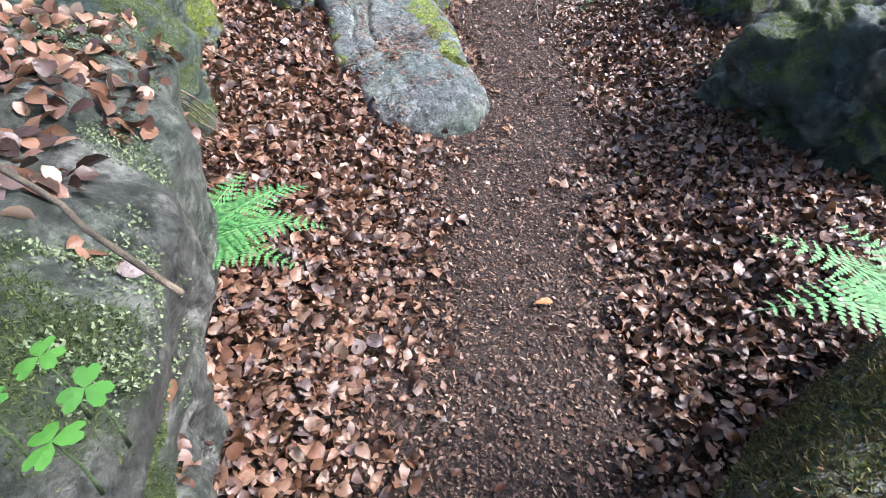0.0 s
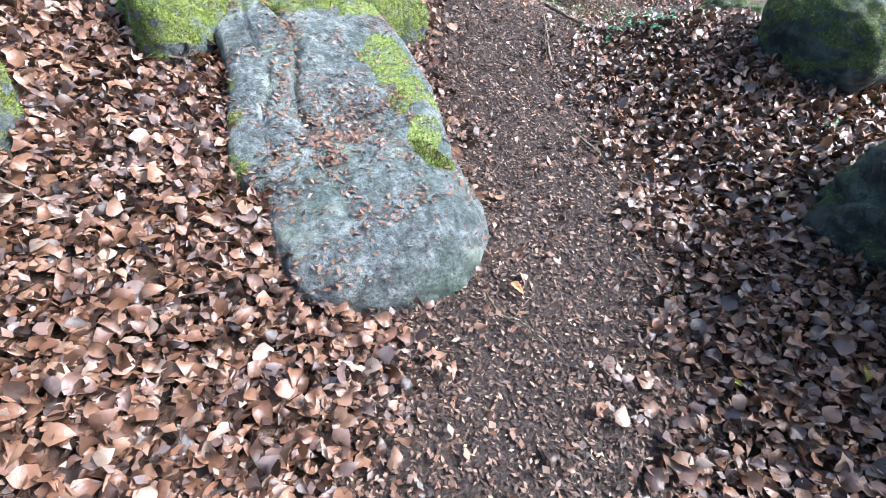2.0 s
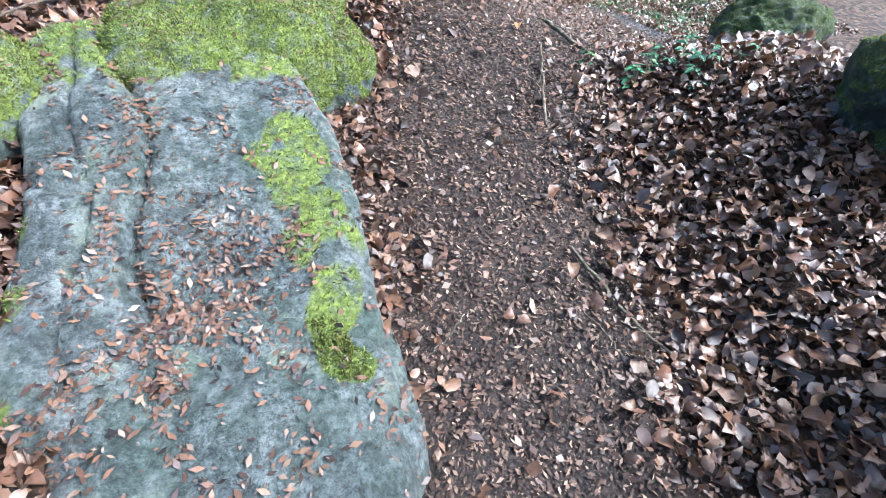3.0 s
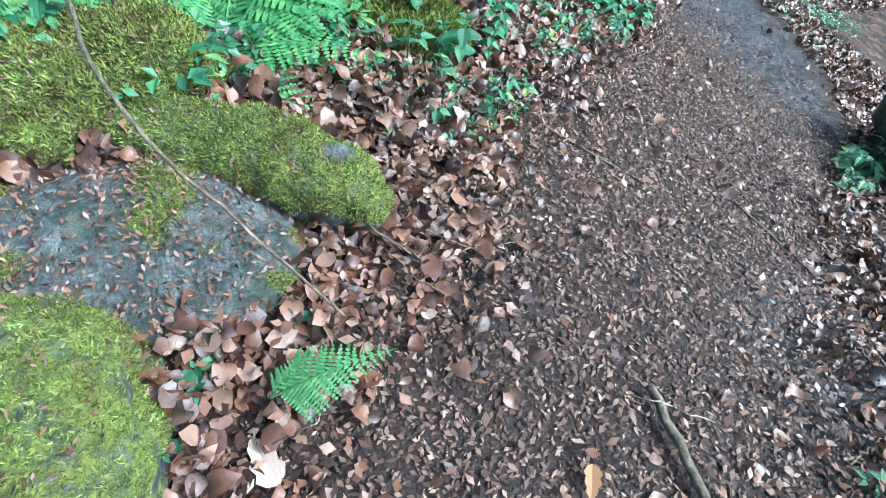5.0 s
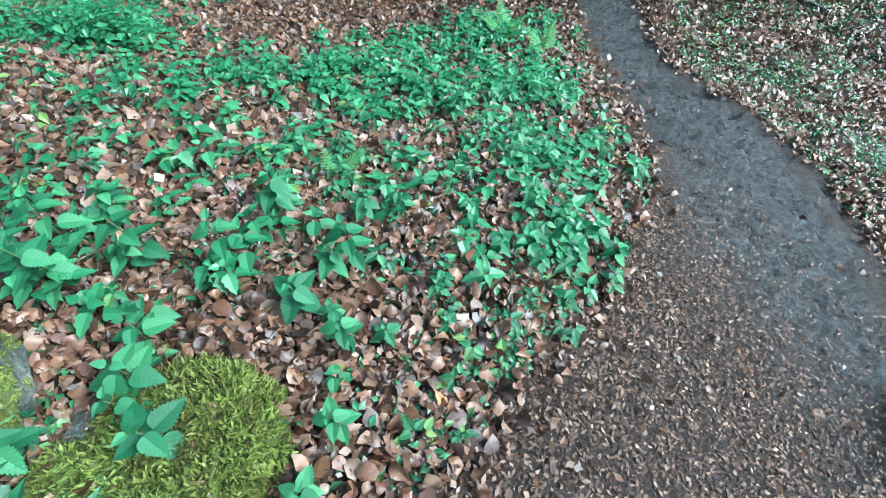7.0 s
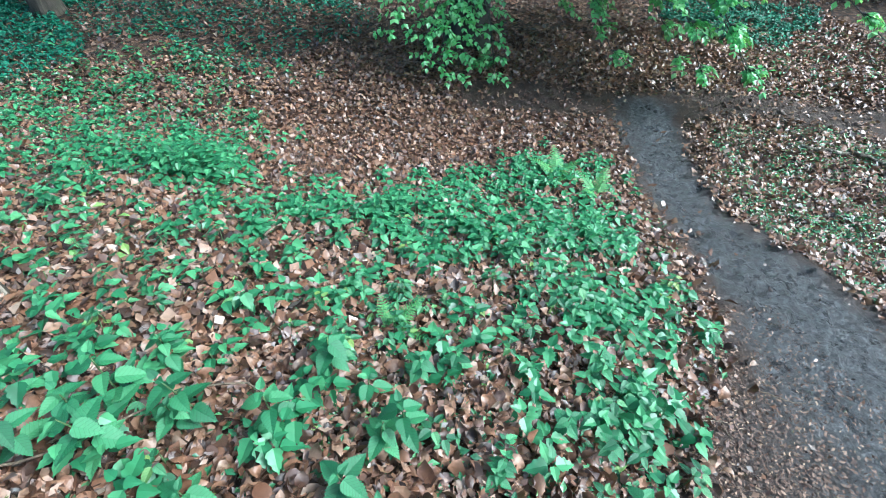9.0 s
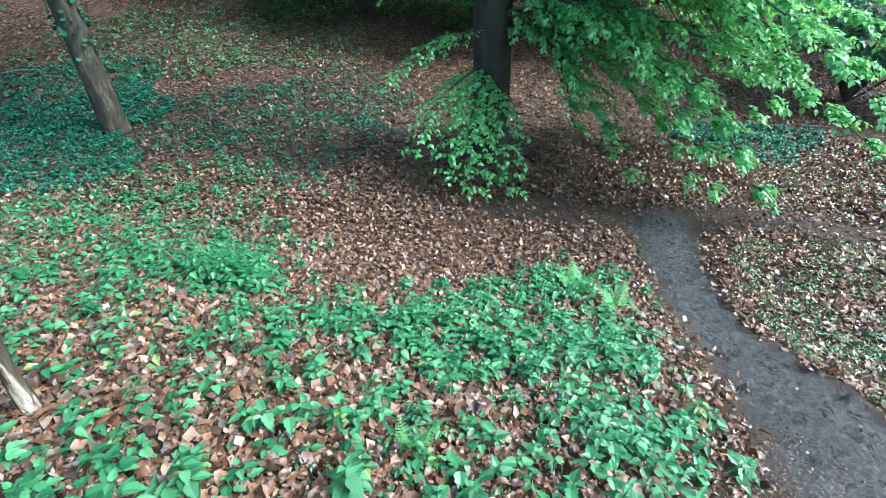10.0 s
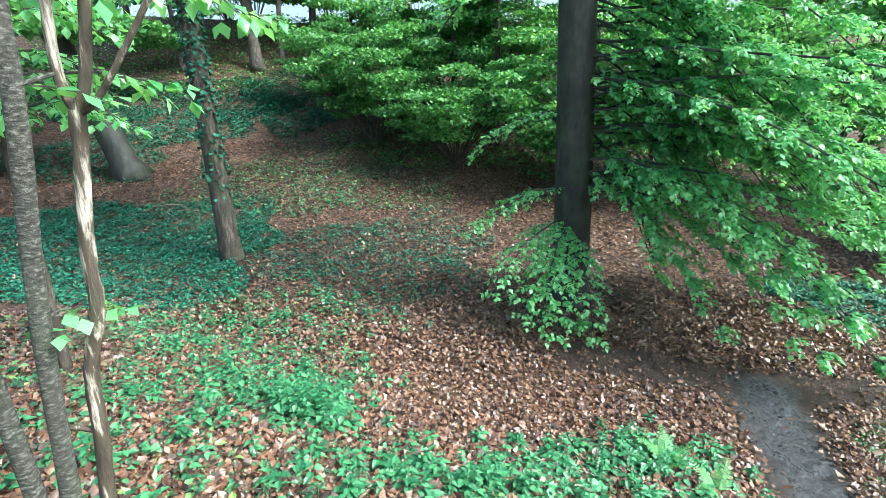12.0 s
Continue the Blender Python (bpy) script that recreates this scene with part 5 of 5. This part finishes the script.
def stems_left():
    """A two-stemmed tree with grey lichened bark, and a dead pole with forked top beside it."""
    root = thing("twin_stemmed_tree", (-1.66, 1.6, gz1(-1.66, 1.6) - 0.08), "young tree with two slender grey mottled stems", "tree")
    o = np.array([-1.66, 1.6, gz1(-1.66, 1.6) - 0.08])
    a = [np.array(p) - o for p in [(-1.63, 1.6, o[2]), (-1.575, 1.6, 0.16), (-1.51, 1.6, 0.74), (-1.43, 1.6, 1.25), (-1.35, 1.6, 1.7), (-1.32, 1.62, 2.4), (-1.25, 1.7, 3.6)]]
    b = [np.array(p) - o for p in [(-1.7, 1.55, o[2]), (-1.66, 1.55, 0.16), (-1.64, 1.53, 0.6), (-1.63, 1.5, 0.97), (-1.72, 1.5, 1.6), (-1.85, 1.5, 2.6)]]
    part("trunk", trunk_mesh("trunk", a, [0.036, 0.031, 0.029, 0.027, 0.022], M_GREYBARK, 14, 0.06, 21, 0.3), root)
    part("trunk", trunk_mesh("trunk", b, [0.036, 0.031, 0.029, 0.025], M_GREYBARK, 14, 0.06, 22, 0.3), root)
    for i, (p0, p1) in enumerate([((0.3, 0.0, 1.95), (0.42, 0.55, 1.95)), ((0.33, 0, 2.3), (0.75, 0.7, 2.25)), ((0.1, -0.02, 1.15), (0.22, 0.25, 1.12)), ((0.35, 0.05, 2.7), (0.05, 1.0, 2.75))]):
        bough(root, p0, p1, 0.05, 0.008, 0.12 if i == 2 else 0.22, 0.09, 0.07, 180 + i, M_GREYBARK, M_BEECH, 0.01)
    # crown added above the view, to shade the ground on the left
    q = np.random.RandomState(61)
    top = [(q.uniform(-1.6, 1.2), q.uniform(-1.0, 1.8), q.uniform(3.5, 5.0), 0.6, 0.25) for _ in range(16)]
    part("crown", leaf_cloud("crown", top, 6000, (0.07, 0.11), 62, M_BEECH), root)["kind"] = "stuff"
    o = np.array([-1.6, 1.75, gz1(-1.6, 1.75) - 0.06])
    root = thing("dead_sapling", tuple(o), "dead barkless sapling with bleached streaks and a forked top", "tree")
    main = [np.array(p) - o for p in [(-1.6, 1.75, o[2]), (-1.57, 1.75, -0.01), (-1.52, 1.75, 0.35), (-1.50, 1.76, 0.62), (-1.40, 1.75, 0.9), (-1.385, 1.75, 1.1), (-1.33, 1.75, 1.4), (-1.30, 1.75, 1.6)]]
    part("trunk", trunk_mesh("trunk", main, [0.036, 0.028, 0.026, 0.024, 0.024], M_DEAD, 10, 0.14, 31, 0.4), root)
    for k, (p1, p2, rr, mat) in enumerate([((-1.33, 1.75, 1.75), (-1.28, 1.75, 2.2), 0.018, M_DEAD), ((-1.235, 1.75, 1.74), (-1.13, 1.75, 2.25), 0.02, M_DEAD), ((-1.2, 1.75, 1.66), (-0.94, 1.75, 2.0), 0.012, M_DEAD)]):
        s = np.array([-1.30, 1.75, 1.58]) - o
        part("fork", trunk_mesh("fork", [s, np.array(p1) - o, np.array(p2) - o], [rr, rr * 0.9, rr * 0.8], mat, 8, 0.08, 35 + k), root)
    s = np.array([-1.52, 1.75, 0.35]) - o
    part("snag", trunk_mesh("snag", [s, s + [-0.07, -0.02, 0.03], s + [-0.13, -0.03, 0.035]], [0.014, 0.012, 0.009], M_DEAD, 7, 0.1, 39), root)


stems_left()


def woodland_tree(x, y, r0, h, lean, seed, label, leaves=1600, low=3.0, mat=M_FAR, bark=M_BARK, size=(0.14, 0.24), reach=2.6):
    z = gz1(x, y)
    root = thing("woodland_tree", (x, y, z - 0.15), label, "tree", "trees on the far bank")
    r = np.random.RandomState(seed)
    part("trunk", trunk_mesh("trunk", [(0, 0, 0), (lean * 0.25, 0, h * 0.25), (lean * 0.6, r.uniform(-0.2, 0.2), h * 0.6), (lean, 0, h)], [r0, r0 * 0.8, r0 * 0.6, r0 * 0.3], bark, 12, 0.05, seed, 0.4), root)
    limbs = Heap()
    cl = []
    for i in range(9):
        a, z0 = r.uniform(0, 6.28), r.uniform(low, h * 0.9)
        ln = r.uniform(0.5, 1) * reach
        p0 = np.array([lean * z0 / h, 0, z0])
        p1 = p0 + [math.cos(a) * ln, math.sin(a) * ln, r.uniform(-0.5, 0.7)]
        limbs.add(*tube(curve_xyz(p0, p1, 0.3, 6, r, 0.06), np.linspace(r0 * 0.22, 0.01, 6), 5))
        for s in (0.45, 0.75, 1.0):
            c = p0 + (p1 - p0) * s
            cl.append((*c, 0.95, 0.16))
    part("limb", limbs.mesh("limb", bark), root)
    part("crown", leaf_cloud("crown", cl, leaves, size, seed + 1, mat), root)["kind"] = "stuff"


woodland_tree(-9.6, 14.4, 0.4, 10, -3.2, 201, "thick dark leaning tree with a flared foot", 8000, 3.6, bark=M_BEECHBARK)
woodland_tree(-9.2, 24.7, 0.3, 11, -0.8, 202, "dark tree standing on the far bank", 8000, 2.6)
woodland_tree(-8.2, 25.4, 0.16, 9, 0.3, 203, "slim tree standing on the far bank", 5000, 2.6)
far = random.Random(5)
for i, (x, y) in enumerate([(-14, 19), (-16, 26), (-5, 27), (-1.5, 24), (0.3, 19.5), (1.9, 17.5), (3.3, 21), (5.2, 17), (7.5, 20), (10, 16), (13, 20), (4.4, 27), (-12, 31), (-3, 33), (9, 29), (16, 15), (-19, 21), (18, 24)]):
    woodland_tree(x, y, far.uniform(0.09, 0.17), far.uniform(8, 12), far.uniform(-0.6, 0.6), 210 + i, "slim woodland tree with light spring foliage", 9000, 0.9, size=(0.11, 0.2), reach=2.7)


def shrub(x, y, w, h, n, seed, mat, label, size=(0.07, 0.12), name="shrub"):
    z = gz1(x, y)
    root = thing(name, (x, y, z), label, "shrub")
    r = np.random.RandomState(seed)
    st, cl = Heap(), []
    for i in range(24):
        a = r.uniform(0, 6.28)
        ln = r.uniform(0.4, 1) * w
        top = np.array([math.cos(a) * ln, math.sin(a) * ln, r.uniform(0.45, 1.0) * h])
        st.add(*tube(curve_xyz(np.zeros(3), top, 0.12, 7, r, 0.04), np.linspace(0.025, 0.006, 7), 5))
        for s in (0.55, 0.8, 1.0):
            cl.append((*(top * s + [0, 0, 0.05]), 0.24 * w, 0.035 * h))
    part("branch", st.mesh("branch", M_BARK), root)
    part("foliage", leaf_cloud("foliage", cl, n, size, seed + 1, mat), root)["kind"] = "stuff"


for sx, sy, w, hh, n, mat, lab in (
        (0.3, 15.5, 2.8, 3.8, 16000, M_FAR, "broad light green understory shrub in the hollow"), (-2.6, 17.5, 2.6, 4.2, 16000, M_FAR, "light green understory bush across the hollow"),
        (3.4, 13.6, 2.5, 3.8, 14000, M_FAR, "green understory shrub behind the beech"), (6.0, 13.0, 2.8, 6.2, 20000, M_FAR, "green shrub behind the beech"),
        (-1.0, 20.0, 3.0, 5.6, 18000, M_FAR, "light green bush on the far bank"), (2.2, 18.5, 3.0, 6.0, 18000, M_FAR, "tall light green bush on the far bank"),
        (9.5, 12.0, 2.8, 6.5, 20000, M_FAR, "tall bright green bush"), (-13.5, 13.5, 2.4, 4.0, 9000, M_FAR, "green bush at the hollow's edge"),
        (14.0, 10.5, 3.2, 7.0, 20000, M_FAR, "tall green bush on the open slope"), (-4.8, 21.5, 2.4, 3.4, 10000, M_FAR, "light green bush beside the far path"),
        (-10.6, 29.0, 2.8, 6.0, 12000, M_FAR, "light green bush high on the far bank"), (-7.2, 32.0, 3.0, 6.5, 12000, M_FAR, "tall light green bush on the skyline"),
        (-13.8, 33.0, 3.0, 6.0, 10000, M_FAR, "green bush on the skyline"), (9.6, 8.2, 1.9, 2.8, 12000, M_BUSH, "grey-green bush with bare stems at its foot"), (11.8, 6.5, 2.2, 3.2, 12000, M_BUSH, "grey-green bush on the open slope")):
    shrub(sx, sy, w, hh, n, 300 + int(sx * 10), mat, lab, (0.06, 0.11) if mat is M_BUSH else (0.09, 0.15))
carpet("herb_carpet", -4.0, 14.5, 4.0, 3.2, 5200, (0.07, 0.12), 72, M_HERB, "green herbs on the far side of the hollow", 0.2)
carpet("herb_carpet", -12.0, 15.5, 3.0, 2.0, 4200, (0.08, 0.13), 73, M_IVY, "dark green ground cover under the leaning tree", 0.2)
carpet("herb_carpet", 4.0, 17.5, 7.0, 3.4, 7000, (0.09, 0.15), 74, M_FAR, "green undergrowth on the far bank", 0.35)
carpet("herb_carpet", -13.0, 26.0, 8.0, 4.0, 7000, (0.11, 0.18), 75, M_FAR, "green undergrowth high on the far bank", 0.4)
for i, (x, y) in enumerate([(-6.6, 26), (-10.8, 21.8), (-12.6, 24.2), (-7.6, 29.5), (-15.0, 30.0), (-17.5, 17.5), (-2.2, 29), (6.6, 24)]):
    woodland_tree(x, y, far.uniform(0.08, 0.15), far.uniform(7, 10), far.uniform(-0.6, 0.6), 260 + i, "slim woodland tree with low light green boughs", 10000, 1.6, size=(0.12, 0.2), reach=2.6)


def hazel():
    """A leafy sapling behind the two grey stems, whose boughs hang into view."""
    x, y = -3.6, 3.9
    root = thing("hazel_sapling", (x, y, gz1(x, y) - 0.05), "young leafy sapling with light green leaves", "tree")
    part("trunk", trunk_mesh("trunk", [(0, 0, 0), (0.05, 0, 1.2), (0.0, 0.05, 2.6), (0.1, 0, 4.2)], [0.045, 0.04, 0.03, 0.015], M_BARK, 10, 0.06, 51, 0.3), root)
    for i in range(14):
        az, z0, ln = radians(-100 + 190 * (i * 0.618 % 1)), 2.2 + 1.9 * (i / 14), 0.7 + 0.6 * ((i * 0.37) % 1)
        bough(root, (0.03, 0, z0), (ln * math.cos(az), ln * math.sin(az), z0 + 0.1 - 0.25 * ln), 0.1, 0.012, 0.3, 0.1, 0.085, 400 + i, M_BARK, M_BEECH, 0.02)


hazel()
carpet("herb_carpet", 8.0, 34.0, 18.0, 9.0, 12000, (0.25, 0.45), 78, M_FAR, "green undergrowth on the high ground", 0.7)

# unseen trees added behind the start of the path, to shade it
for i, (x, y, h) in enumerate([(3.6, -10.6, 10), (-1.5, -10.5, 10), (-6.4, -6.2, 10)]):
    woodland_tree(x, y, 0.16, h, far.uniform(-0.4, 0.4), 290 + i, "unseen tree added behind the path to shade its start", 2000, 6.2, size=(0.2, 0.34), reach=2.4)
